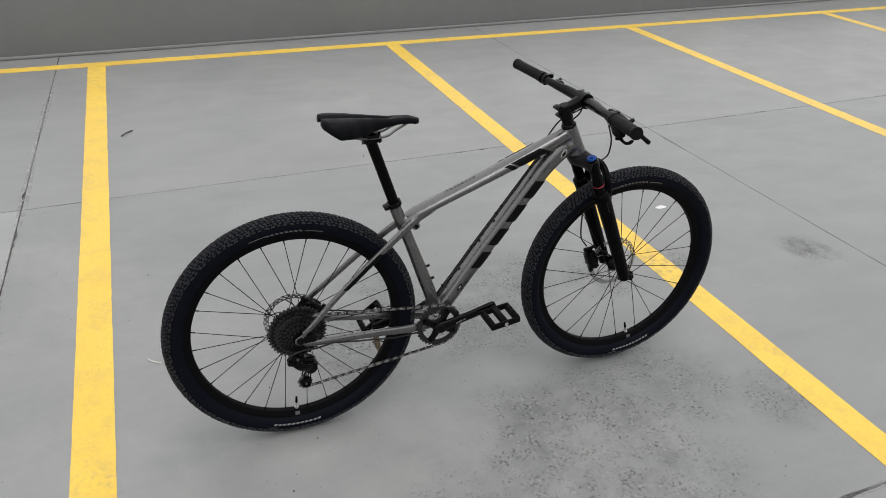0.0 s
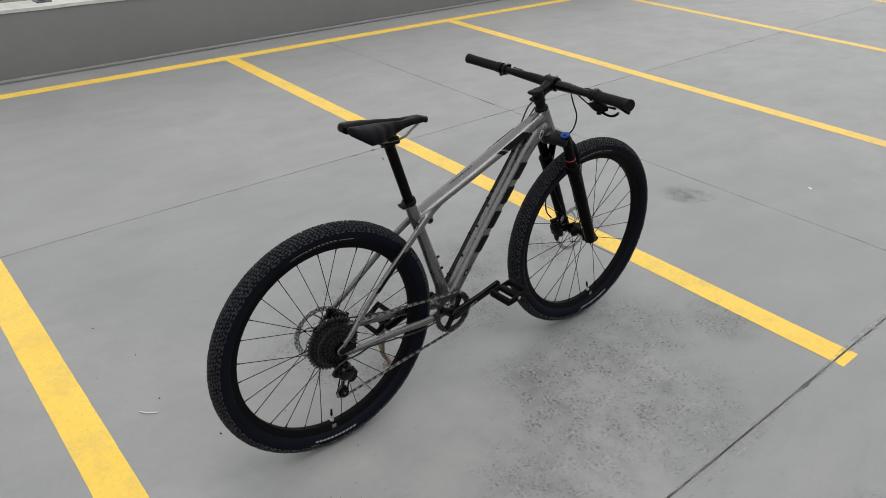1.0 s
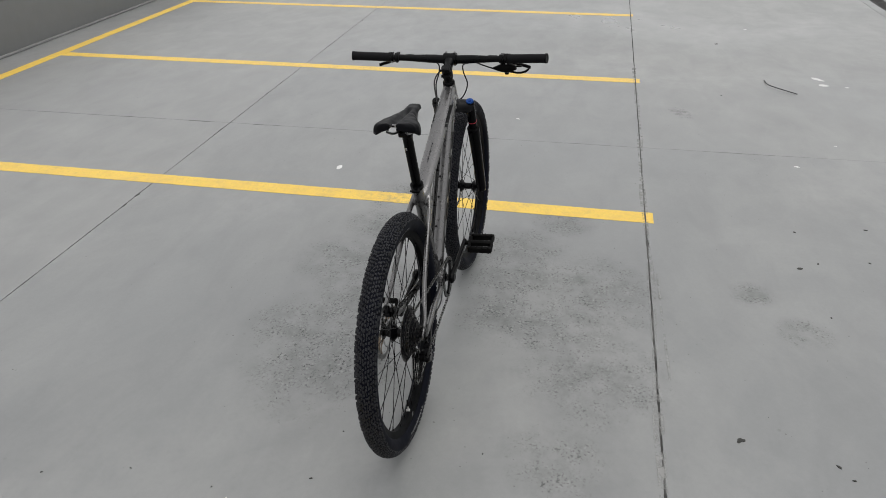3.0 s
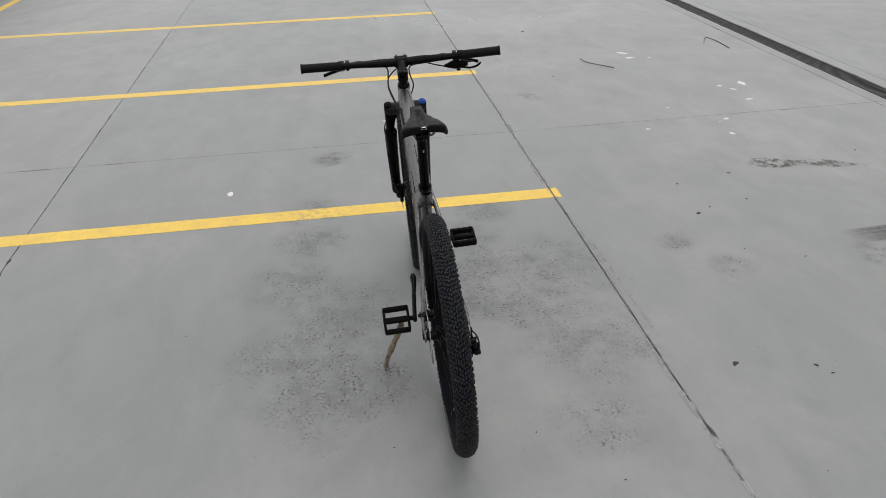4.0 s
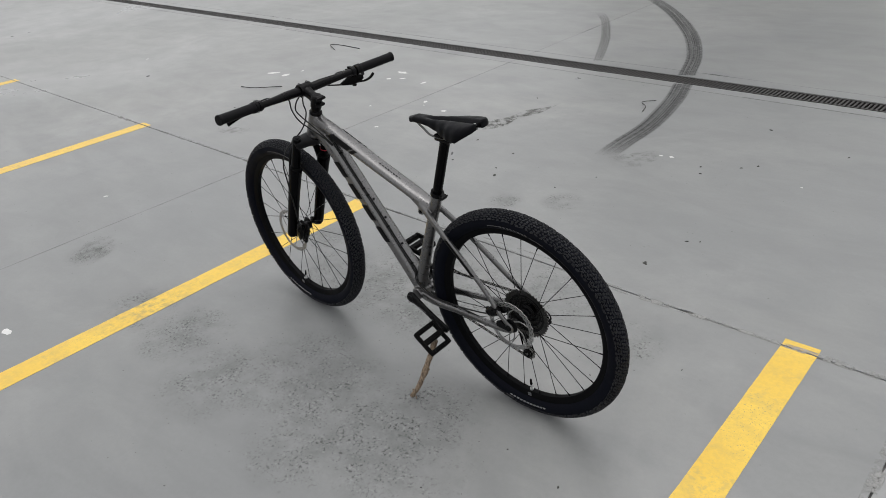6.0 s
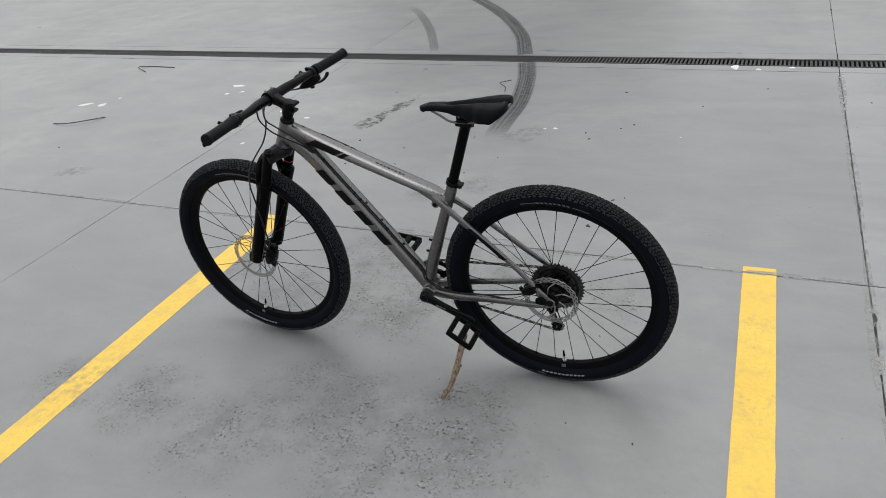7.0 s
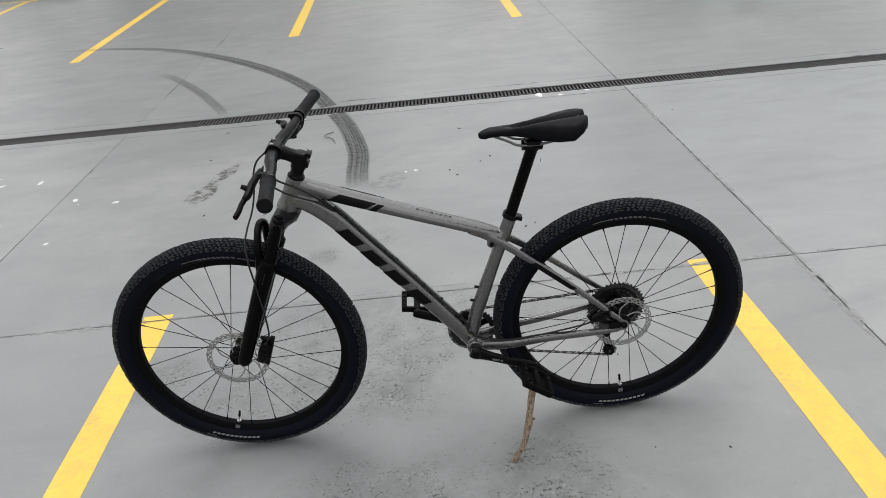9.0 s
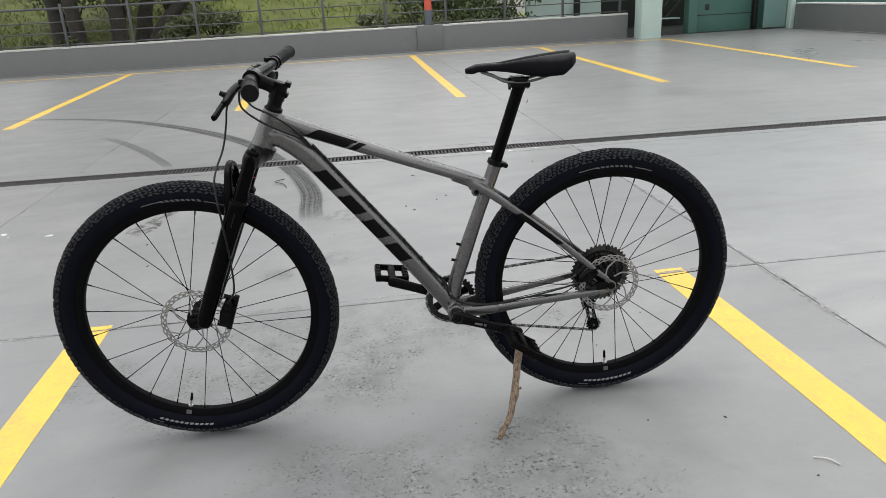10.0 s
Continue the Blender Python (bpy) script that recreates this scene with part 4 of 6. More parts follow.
def build_wheel(x, name, hub_l, hub_r, flange, valve_at, count, move, drive):
    """Rim as the wheel's body, with tyre, hub, spokes, rotor and valve under it."""
    rim = bmesh.new()
    prof = [(0.2925, -0.0085), (0.2915, 0.0), (0.2925, 0.0085), (0.300, 0.0132), (0.317, 0.0145), (0.3175, 0.0115), (0.308, 0.0105), (0.308, -0.0105), (0.3175, -0.0115), (0.317, -0.0145), (0.300, -0.0132)]
    lathe(rim, prof, x, AXLE, 96)
    bmesh.ops.recalc_face_normals(rim, faces=rim.faces)
    wheel = part(name, rim, RIM, bike, "black spoked wheel with a deep matt rim", 30, move)
    build_tyre(x, wheel, move, 1 if drive else -1)
    for side in (-1, 1):
        # maker's name by the valve, model name opposite
        wall_print(x, wheel, move, side, radians(valve_at), 11, 0.15, 0.3275, 0.333, WHITE_PRINT, "tyre_print", slant=0.003 * side, fill=0.68)
        wall_print(x, wheel, move, side, radians(valve_at + 13 * side), 1, 0.03, 0.3395, 0.342, GREY_PRINT, "tyre_print", fill=1.0)
        wall_print(x, wheel, move, side, radians(92), 8, 0.105, 0.324, 0.3300, GREY_PRINT, "tyre_print", slant=-0.004 * side, fill=0.66)
        wall_print(x, wheel, move, side, radians(92 + 14 * side), 1, 0.05, 0.3245, 0.3275, GREY_PRINT, "tyre_print", fill=1.0)
        wall_print(x, wheel, move, side, radians(92 - 13 * side), 1, 0.05, 0.3265, 0.3295, GREY_PRINT, "tyre_print", fill=1.0)
    hub = bmesh.new()
    prof = [(0.006, hub_r), (0.011, hub_r), (0.011, -flange - 0.012), (0.024, -flange - 0.003), (0.026, -flange), (0.024, -flange + 0.003), (0.014, -flange + 0.014), (0.0135, flange - 0.014),
            (0.027, flange - 0.003), (0.029, flange), (0.027, flange + 0.003), (0.016, flange + 0.008), (0.012, hub_l), (0.006, hub_l)]
    lathe(hub, prof, x, AXLE, 28)
    bmesh.ops.recalc_face_normals(hub, faces=hub.faces)
    part("hub", hub, BLACK, wheel, "", 30, move)
    # crossed spokes, evenly spaced at the rim with the valve between two of them
    for k in range(count):
        side = 1 if k % 2 else -1
        a_rim = 2 * math.pi * (k + 0.5) / count + radians(valve_at)
        turn = radians(62) * (-1 if (k // 2) % 2 else 1)
        a_hub = a_rim + turn
        p = Vector((x + 0.294 * math.cos(a_rim), 0.003 * side, AXLE + 0.294 * math.sin(a_rim)))
        q = Vector((x + 0.0265 * math.cos(a_hub), (flange + 0.001) * side, AXLE + 0.0265 * math.sin(a_hub)))
        bm = rod(bmesh.new(), p, q, 0.00115, 6)
        rod(bm, p, p + (q - p).normalized() * 0.014, 0.002, 6)
        part("spoke", bm, BLACK, wheel, "", 60, move)
    # valve, built pointing down and turned to its place
    spin = move @ Matrix.Translation((x, 0, AXLE)) @ pose(0, 0, 0, 0, -(valve_at + 90), 0) @ Matrix.Translation((-x, 0, -AXLE))
    bm = rod(bmesh.new(), (x, 0, AXLE - 0.293), (x, 0, AXLE - 0.257), 0.003, 8)
    rod(bm, (x, 0, AXLE - 0.270), (x, 0, AXLE - 0.250), 0.0042, 8, 0.0032)
    part("valve", bm, BLACK, wheel, "", 38, spin)
    bm = rod(bmesh.new(), (x, 0, AXLE - 0.293), (x, 0, AXLE - 0.287), 0.0065, 12)
    rod(bm, (x, 0, AXLE - 0.287), (x, 0, AXLE - 0.273), 0.0034, 8)
    part("valve_nut", bm, STEEL, wheel, "small silver valve nut", 38, spin)
    for s in (-1, 1):
        bm = block(bmesh.new(), (0.014, 0.0006, 0.014), Matrix.Translation((x + 0.001, s * 0.0136, AXLE - 0.303)))
        part("rim_sticker", bm, GREY_PRINT, wheel, "pale sticker by the valve", 38, spin)
    return wheel


def build_rotor(x, y, r, wheel, move):
    """A wave-edged brake rotor: a drilled ring, swept arms and a carrier."""
    t = 0.0009
    verts, faces = [], []
    n = 128
    for i in range(n):
        a = 2 * math.pi * i / n
        ro = r + 0.0013 * math.cos(a * 24)
        ri = r - 0.0155 + 0.001 * math.cos(a * 24 + 1.5)
        # rows across the ring; alternate cells in the middle rows are left open as holes
        for f in (0.0, 0.17, 0.46, 0.56, 0.85, 1.0):
            for s in (-1, 1):
                d = ri + (ro - ri) * f
                sh = a + 0.006 * (f - 0.5)
                verts.append((x + d * math.cos(sh), y + s * t, AXLE + d * math.sin(sh)))
    for i in range(n):
        j = (i + 1) % n
        for k in range(5):
            hole = (k == 1 and i % 4 in (0, 1)) or (k == 3 and i % 4 in (2, 3))
            if hole:
                continue
            for s in (0, 1):
                q = (i * 12 + k * 2 + s, i * 12 + k * 2 + 2 + s, j * 12 + k * 2 + 2 + s, j * 12 + k * 2 + s)
                faces.append(q if s else q[::-1])
        for k in (0, 5):
            q = (i * 12 + k * 2, i * 12 + k * 2 + 1, j * 12 + k * 2 + 1, j * 12 + k * 2)
            faces.append(q)
    rotor = faces_mesh("brake_rotor", [move @ Vector(v) for v in verts], faces, ROTOR, wheel, "perforated steel disc brake rotor", 30)
    for k in range(6):
        a = 2 * math.pi * k / 6
        pts = []
        for f in (0.0, 0.5, 1.0):
            d = 0.022 + (r - 0.0135 - 0.022) * f
            b = a + 0.75 * f
            pts.append((x + d * math.cos(b), y, AXLE + d * math.sin(b), 0.0009, 0.0021))
        part("rotor_arm", sweep(bmesh.new(), pts, 6, 4, (0, 1, 0), 4), ROTOR, rotor, move=move)
    bm = lathe(bmesh.new(), [(0.013, y - 0.002), (0.024, y - 0.001), (0.024, y + 0.0015), (0.016, y + 0.004), (0.013, y + 0.004)], x, AXLE, 24)
    bmesh.ops.recalc_face_normals(bm, faces=bm.faces)
    part("carrier", bm, BLACK, rotor, move=move)


NONE = Matrix.Identity(4)
TURN_WHEEL = Matrix.Translation(SET) @ STEER @ Matrix.Translation(-SET)
front_wheel = build_wheel(FRONT, "front_wheel", 0.05, -0.05, 0.028, -75.6, 24, TURN_WHEEL, False)
build_rotor(FRONT, 0.047, 0.0905, front_wheel, TURN_WHEEL)
rear_wheel = build_wheel(0.0, "rear_wheel", 0.068, -0.068, 0.026, -93.8, 28, NONE, True)
build_rotor(0.0, 0.056, 0.0845, rear_wheel, NONE)


def toothed(bm, x, z, y, r, teeth, t, hole):
    """A sprocket disc with teeth."""
    out = []
    for k in range(teeth * 4):
        a = 2 * math.pi * k / (teeth * 4)
        d = r + (0.0028 if k % 4 in (0, 1) else -0.0024)
        out.append((d, a))
    rows = []
    for s in (-1, 1):
        rows.append([bm.verts.new((x + d * math.cos(a), y + s * t, z + d * math.sin(a))) for d, a in out])
        rows.append([bm.verts.new((x + hole * math.cos(a), y + s * t, z + hole * math.sin(a))) for d, a in out])
    o0, i0, o1, i1 = rows
    n = len(out)
    for k in range(n):
        j = (k + 1) % n
        bm.faces.new((o0[k], o0[j], i0[j], i0[k]))
        bm.faces.new((o1[j], o1[k], i1[k], i1[j]))
        bm.faces.new((o0[j], o0[k], o1[k], o1[j]))
        bm.faces.new((i0[k], i0[j], i1[j], i1[k]))


# cassette, largest cog innermost
cogs = [0.0845, 0.0755, 0.0675, 0.0605, 0.054, 0.048, 0.0425, 0.0375, 0.033, 0.0285, 0.024]
cassette = None
for i, r in enumerate(cogs):
    bm = bmesh.new()
    toothed(bm, 0, AXLE, -0.0195 - 0.0037 * i, r, max(11, int(r * 500)), 0.0009, max(0.014, r - 0.016))
    ob = part("sprocket", bm, CROWN if i % 2 else COG, rear_wheel, "stepped steel cassette sprocket" if i == 0 else "", 30)
bm = bmesh.new()
rod(bm, (0, -0.016, AXLE), (0, -0.06, AXLE), 0.022, 24)
part("freehub", bm, BLACK, rear_wheel)


# ---- frame ----
def down_tube_at(s):
    """Centre of the down tube, s from its head (0) to the bottom bracket (1)."""
    a, b = Vector((0.793, 0, 0.784)), Vector((0.463, 0, 0.3565))
    return a + (b - a) * s


def build_frame():
    bm = bmesh.new()
    # head tube
    sweep(bm, [(0.862, 0, 0.900, 0.0235), (0.868, 0, 0.887, 0.0235), (0.886, 0, 0.845, 0.0255), (0.901, 0, 0.809, 0.0285), (0.9055, 0, 0.798, 0.0285)], 24, 3)
    # top tube, flattening towards the seat
    sweep(bm, [(0.868, 0, 0.8785, 0.022, 0.0205), (0.81, 0, 0.856, 0.0255, 0.019), (0.70, 0, 0.8115, 0.0285, 0.0168), (0.573, 0, 0.7615, 0.029, 0.0150), (0.46, 0, 0.718, 0.0285, 0.0142), (0.385, 0, 0.688, 0.0275, 0.0145), (0.342, 0, 0.667, 0.020, 0.0145)], 20, 4, power=2.5)
    # down tube, bent below the head tube
    sweep(bm, [(0.893, 0, 0.838, 0.025, 0.022), (0.852, 0, 0.832, 0.027, 0.0262), (0.793, 0, 0.784, 0.029, 0.0268), (0.728, 0, 0.7035, 0.0298, 0.0258), (0.593, 0, 0.528, 0.03, 0.025), (0.486, 0, 0.384, 0.031, 0.0235), (0.445, 0, 0.322, 0.031, 0.021)], 24, 5, power=2.6)
    # seat tube
    sweep(bm, [(0.312, 0, 0.726, 0.0178), (0.3315, 0, 0.672, 0.018), (0.364, 0, 0.585, 0.0185, 0.0175), (0.402, 0, 0.478, 0.019, 0.020), (0.431, 0, 0.392, 0.022, 0.020), (0.442, 0, 0.325, 0.028, 0.018)], 20, 4)
    # bottom bracket shell
    rod(bm, (0.438, -0.044, 0.317), (0.438, 0.044, 0.317), 0.0225, 28)
    for s in (-1, 1):
        # seat stays spring from the top tube, pass round the seat tube and bow out over the tyre
        sweep(bm, [(0.43, 0.010 * s, 0.697, 0.008, 0.010), (0.385, 0.019 * s, 0.680, 0.0085, 0.0115), (0.345, 0.0275 * s, 0.657, 0.008, 0.0115), (0.285, 0.037 * s, 0.613, 0.0075, 0.0105), (0.196, 0.0445 * s, 0.543, 0.0075, 0.009), (0.105, 0.0545 * s, 0.464, 0.007, 0.009), (0.045, 0.0665 * s, 0.411, 0.0065, 0.0082), (0.018, 0.0685 * s, 0.389, 0.006, 0.007)], 14, 5, power=2.6)
        # chain stays
        sweep(bm, [(0.435, 0.022 * s, 0.315, 0.014, 0.017), (0.40, 0.031 * s, 0.314, 0.0105, 0.016), (0.33, 0.0445 * s, 0.321, 0.0085, 0.0135), (0.23, 0.0495 * s, 0.333, 0.009, 0.0115), (0.12, 0.0605 * s, 0.345, 0.0085, 0.0105), (0.05, 0.0685 * s, 0.353, 0.0065, 0.0088), (0.018, 0.0685 * s, 0.356, 0.0055, 0.008)], 14, 5, power=2.6)
        # dropouts
        solid(bm, [(0.035, 0.349), (0.027, 0.366), (0.027, 0.392), (0.012, 0.388), (-0.006, 0.376), (-0.008, 0.362), (0.002, 0.351)], 0.064 * s, 0.0715 * s)
        # bolt lugs under the junction
        rod(bm, (0.371, 0.016 * s, 0.657), (0.371, 0.029 * s, 0.657), 0.0125, 18)
    bmesh.ops.recalc_face_normals(bm, faces=bm.faces)
    fr = part("frame", bm, FRAME_PAINT, bike, "satin grey metallic aluminium frame", 180)
    re = fr.modifiers.new("fuse", "REMESH")
    re.mode, re.voxel_size, re.use_smooth_shade = "VOXEL", 0.0026, True
    sm = fr.modifiers.new("welds", "SMOOTH")
    sm.factor, sm.iterations = 0.5, 5
    return fr


frame_ob = build_frame()


def side_patch(name, a, b, ra, rb, lift, ang0, ang1, side, material, slant=0.0, out=0.0012, power=2.6, n=6, centre=None):
    """A thin print on a tube's side: along from a to b, round it from ang0 to ang1 degrees (0 is sideways, 90 is up)."""
    bm = bmesh.new()
    rows = []
    for k in range(n + 1):
        f = k / n
        row = []
        for j in range(7):
            g = j / 6
            ang = radians(ang0 + (ang1 - ang0) * g)
            f2 = f + slant * (g - 0.5)
            p = Vector(a).lerp(Vector(b), f2)
            d = (Vector(b) - Vector(a)).normalized()
            up = Vector((-d.z, 0, d.x))
            if up.z < 0:
                up = -up
            ca, sa = math.cos(ang), math.sin(ang)
            ca, sa = math.copysign(abs(ca) ** (2 / power), ca), math.copysign(abs(sa) ** (2 / power), sa)
            row.append(bm.verts.new(p + Vector((0, side * (ra + out) * ca, 0)) + up * (rb + out) * sa))
        rows.append(row)
    for p, q in zip(rows, rows[1:]):
        for j in range(6):
            f = (p[j], p[j + 1], q[j + 1], q[j])
            bm.faces.new(f)
    bmesh.ops.recalc_face_normals(bm, faces=bm.faces)
    return part(name, bm, material, frame_ob)


for s in (-1, 1):
    # maker's name on the down tube: four plain slanted blocks
    for k in range(4):
        p, q = down_tube_at(0.085 + 0.165 * k), down_tube_at(0.085 + 0.165 * k + 0.116)
        side_patch("name_block", p, q, 0.0299, 0.0254, 0, -36, 22, s, DECAL, slant=0.3)
    side_patch("stay_flash", (0.262, 0.0392 * s, 0.5955), (0.150, 0.0493 * s, 0.503), 0.0068, 0.0088, 0, -60, 25, s, DECAL, slant=0.1)
    # dark flashes on the top tube and the seat stays
    side_patch("flash", (0.775, 0, 0.842), (0.683, 0, 0.8048), 0.0274, 0.0175, 0, -30, 40, s, DECAL, slant=0.3)
    side_patch("flash", (0.676, 0, 0.802), (0.660, 0, 0.7957), 0.0280, 0.0164, 0, -30, 40, s, DECAL, slant=1.4, n=2)
# model script along the top tube, unreadable
for k in range(8):
    bm = bmesh.new()
    x = 0.56 - 0.012 * k
    block(bm, (0.008, 0.002 if k % 3 else 0.003, 0.0006), pose(x, 0.003, 0.7615 + 0.0158 - (0.573 - x) * 0.385 + 0.0012, 0, -20.5, 0))
    part("script_mark", bm, DECAL, frame_ob)
# cable port plates and small bolts
for x, y, z, r in ((0.371, 0.0295, 0.657, 0.006), (0.371, -0.0295, 0.657, 0.006)):
    bm = rod(bmesh.new(), (x, y, z), (x, y + math.copysign(0.004, y), z), r, 12)
    part("bolt", bm, BLACK, frame_ob)
for s, side in ((0.42, 1), (0.56, 1), (0.76, 1)):
    c = down_tube_at(s)
    n = Vector((-(c - down_tube_at(0)).normalized().z, 0, (c - down_tube_at(0)).normalized().x))
    n = n if n.z > 0 else -n
    bm = rod(bmesh.new(), c + n * 0.021, c + n * 0.0296, 0.0042, 10)
    part("bottle_boss", bm, BLACK, frame_ob)
for x, z in ((0.4005, 0.497), (0.4155, 0.452)):
    bm = rod(bmesh.new(), (x + 0.012, 0, z + 0.005), (x + 0.024, 0, z + 0.009), 0.004, 10)
    part("bottle_boss", bm, BLACK, frame_ob)


def oval(name, long, wide, depth, material, label="", at=(0.838, -0.0276, 0.824), turn=-62):
    bm = bmesh.new()
    solid(bm, [(0.5 * long * math.cos(k * math.pi / 10), 0.5 * wide * math.sin(k * math.pi / 10)) for k in range(20)], -depth / 2, depth / 2)
    part(name, bm, material, frame_ob, label, move=Matrix.Translation(at) @ pose(0, 0, 0, 0, turn, 0))


oval("cable_port", 0.030, 0.015, 0.004, DECAL_GREY, "grey oval cable port")
oval("port_plate", 0.024, 0.010, 0.0046, FRAME_PAINT)
oval("port_grommet", 0.012, 0.006, 0.0056, BLACK)
oval("lower_port", 0.024, 0.010, 0.0035, BLACK, "black oval cable port", (0.5125, -0.0302, 0.4275), -56)
oval("port_grommet", 0.011, 0.005, 0.005, DECAL_GREY, "", (0.5125, -0.0302, 0.4275), -56)
# seat clamp
bm = bmesh.new()
rod(bm, (0.3195, 0, 0.7155), (0.3145, 0, 0.7285), 0.0215, 24)
block(bm, (0.016, 0.026, 0.012), Matrix.Translation((0.294, 0.0, 0.714)) @ pose(0, 0, 0, 0, -20, 0), 0.003)
rod(bm, (0.291, -0.017, 0.713), (0.291, 0.017, 0.713), 0.0035, 8)
bmesh.ops.bevel(bm, geom=[e for e in bm.edges if e.calc_length() < 0.0075], offset=0.0008, segments=1, affect="EDGES")
part("seat_clamp", bm, BLACK, bike, "black seat clamp collar")

# ---- seat post and saddle ----
bm = bmesh.new()
sweep(bm, [(0.325, 0, 0.700, 0.0155), (0.316, 0, 0.727, 0.0155), (0.262, 0, 0.889, 0.0155), (0.2555, 0, 0.909, 0.0175, 0.017), (0.2535, 0, 0.917, 0.0175, 0.019)], 20, 3)
post = part("seat_post", bm, GLOSS, bike, "black seat post")
bm = bmesh.new()
block(bm, (0.052, 0.042, 0.016), pose(0.254, 0, 0.921, 0, -3, 0), 0.005)
block(bm, (0.034, 0.056, 0.010), pose(0.254, 0, 0.934, 0, -3, 0), 0.003)
rod(bm, (0.232, 0, 0.908), (0.232, 0, 0.938), 0.0035, 8)
rod(bm, (0.278, 0, 0.908), (0.278, 0, 0.938), 0.0035, 8)
part("rail_clamp", bm, BLACK, post)
bm = bmesh.new()
block(bm, (0.0008, 0.005, 0.009), pose(0.2475, 0.0, 0.880, 0, -17, 0) @ Matrix.Translation((-0.0157, 0, 0)))
part("post_mark", bm, WHITE_PRINT, post)


def build_saddle():
    """A split-topped saddle: slim nose, broad tail with turned-down wings and a channel along the middle."""
    def half_width(f):
        pts = ((0.0, 0.004), (0.015, 0.011), (0.05, 0.0175), (0.12, 0.020), (0.3, 0.0225), (0.45, 0.029), (0.6, 0.045), (0.74, 0.063), (0.85, 0.069), (0.92, 0.062), (0.965, 0.047), (0.99, 0.029), (1.0, 0.012))
        for (a, wa), (b, wb) in zip(pts, pts[1:]):
            if f <= b:
                t = (f - a) / (b - a)
                t = t * t * (3 - 2 * t)
                return wa + (wb - wa) * t
        return pts[-1][1]

    bm = bmesh.new()
    L, nx, ny = 0.277, 60, 36
    top, bot = [], []
    for i in range(nx + 1):
        f = i / nx
        x = 0.390 - L * f
        w = half_width(f)
        z0 = 0.9735 + 0.004 * math.sin(f * math.pi) + 0.021 * max(0, f - 0.3) / 0.7 - 0.008 * max(0, 0.1 - f) / 0.1
        skirt = 0.0135 + 0.029 * (lambda q: q * q * (3 - 2 * q))(min(1, max(0, (f - 0.2) / 0.5))) - 0.026 * max(0, f - 0.84) / 0.16 - 0.006 * max(0, 0.06 - f) / 0.06
        ra, rb = [], []
        for j in range(ny + 1):
            g = -1 + 2 * j / ny
            y = w * math.sin(g * math.pi / 2)
            drop = skirt * (0.25 * g * g + 0.75 * abs(g) ** 4)
            dip = 0.0125 * math.exp(-(y / 0.0095) ** 2) * (lambda q: q * q * (3 - 2 * q))(min(1, max(0, (f - 0.22) / 0.2)))
            notch = 0.010 * math.exp(-(y / 0.014) ** 2) * max(0, f - 0.9) / 0.1
            ra.append(bm.verts.new((x + notch, y, z0 - drop - dip)))
            rb.append(bm.verts.new((x + notch, y * 0.92, z0 - drop - 0.0035 - 0.011 * (1 - abs(g) ** 2) * min(1, 0.3 + f * 12, 0.3 + (1 - f) * 8))))
        top.append(ra)
        bot.append(rb)
    for i in range(nx):
        for j in range(ny):
            bm.faces.new((top[i][j], top[i][j + 1], top[i + 1][j + 1], top[i + 1][j]))
            bm.faces.new((bot[i][j], bot[i + 1][j], bot[i + 1][j + 1], bot[i][j + 1]))
        for j in (0, ny):
            f = (top[i][j], top[i + 1][j], bot[i + 1][j], bot[i][j])
            bm.faces.new(f)
    for i in (0, nx):
        for j in range(ny):
            bm.faces.new((top[i][j], top[i][j + 1], bot[i][j + 1], bot[i][j]))
    bmesh.ops.recalc_face_normals(bm, faces=bm.faces)
    saddle = part("saddle", bm, SATIN, bike, "slim black saddle with a central groove", 70)
    for s in (-1, 1):
        rail = [(0.352, 0.011 * s, 0.957), (0.318, 0.018 * s, 0.944), (0.290, 0.0215 * s, 0.931), (0.235, 0.0215 * s, 0.929), (0.190, 0.024 * s, 0.939), (0.150, 0.028 * s, 0.958)]
        part("saddle_rail", tube(rail, 0.0034, 10, 5, (0, 0, 1)), RAIL_STEEL, saddle, "silver saddle rail")
    bm = bmesh.new()
    block(bm, (0.004, 0.018, 0.009), pose(0.1355, 0, 0.981, 0, -20, 0), 0.0012)
    part("saddle_badge", bm, STEEL, saddle, "small silver badge at the tail")
    return saddle


build_saddle()

# ---- fork ----
AX = (HEAD_LO - HEAD_HI).normalized()


def on_fork(d, y=0.0, ahead=0.0):
    """A point d below the crown along the steering axis."""
    n = Vector((-AX.z, 0, AX.x))
    p = Vector((0.918, 0, 0.788)) + AX * d + n * ahead
    return Vector((p.x, y, p.z))


LEG_Y = 0.0655
HUB = Vector((FRONT, 0, AXLE)) - SET
bm = bmesh.new()
sweep(bm, [(*on_fork(0.0, -LEG_Y - 0.012, 0.006), 0.019, 0.014), (*on_fork(-0.003, -LEG_Y, 0.006), 0.0235, 0.0205), (*on_fork(-0.010, -0.035, 0.001), 0.021, 0.024), (*on_fork(-0.016, 0, -0.008), 0.022, 0.030), (*on_fork(-0.010, 0.035, 0.001), 0.021, 0.024), (*on_fork(-0.003, LEG_Y, 0.006), 0.0235, 0.0205), (*on_fork(0.0, LEG_Y + 0.012, 0.006), 0.019, 0.014)], 16, 5, tuple(AX), 2.6)
rod(bm, on_fork(-0.035, 0, -0.017), on_fork(-0.008, 0, -0.012), 0.026, 24)
bmesh.ops.recalc_face_normals(bm, faces=bm.faces)
fork = part("fork_crown", bm, CROWN, bike, "black suspension fork crown", 50, STEER)
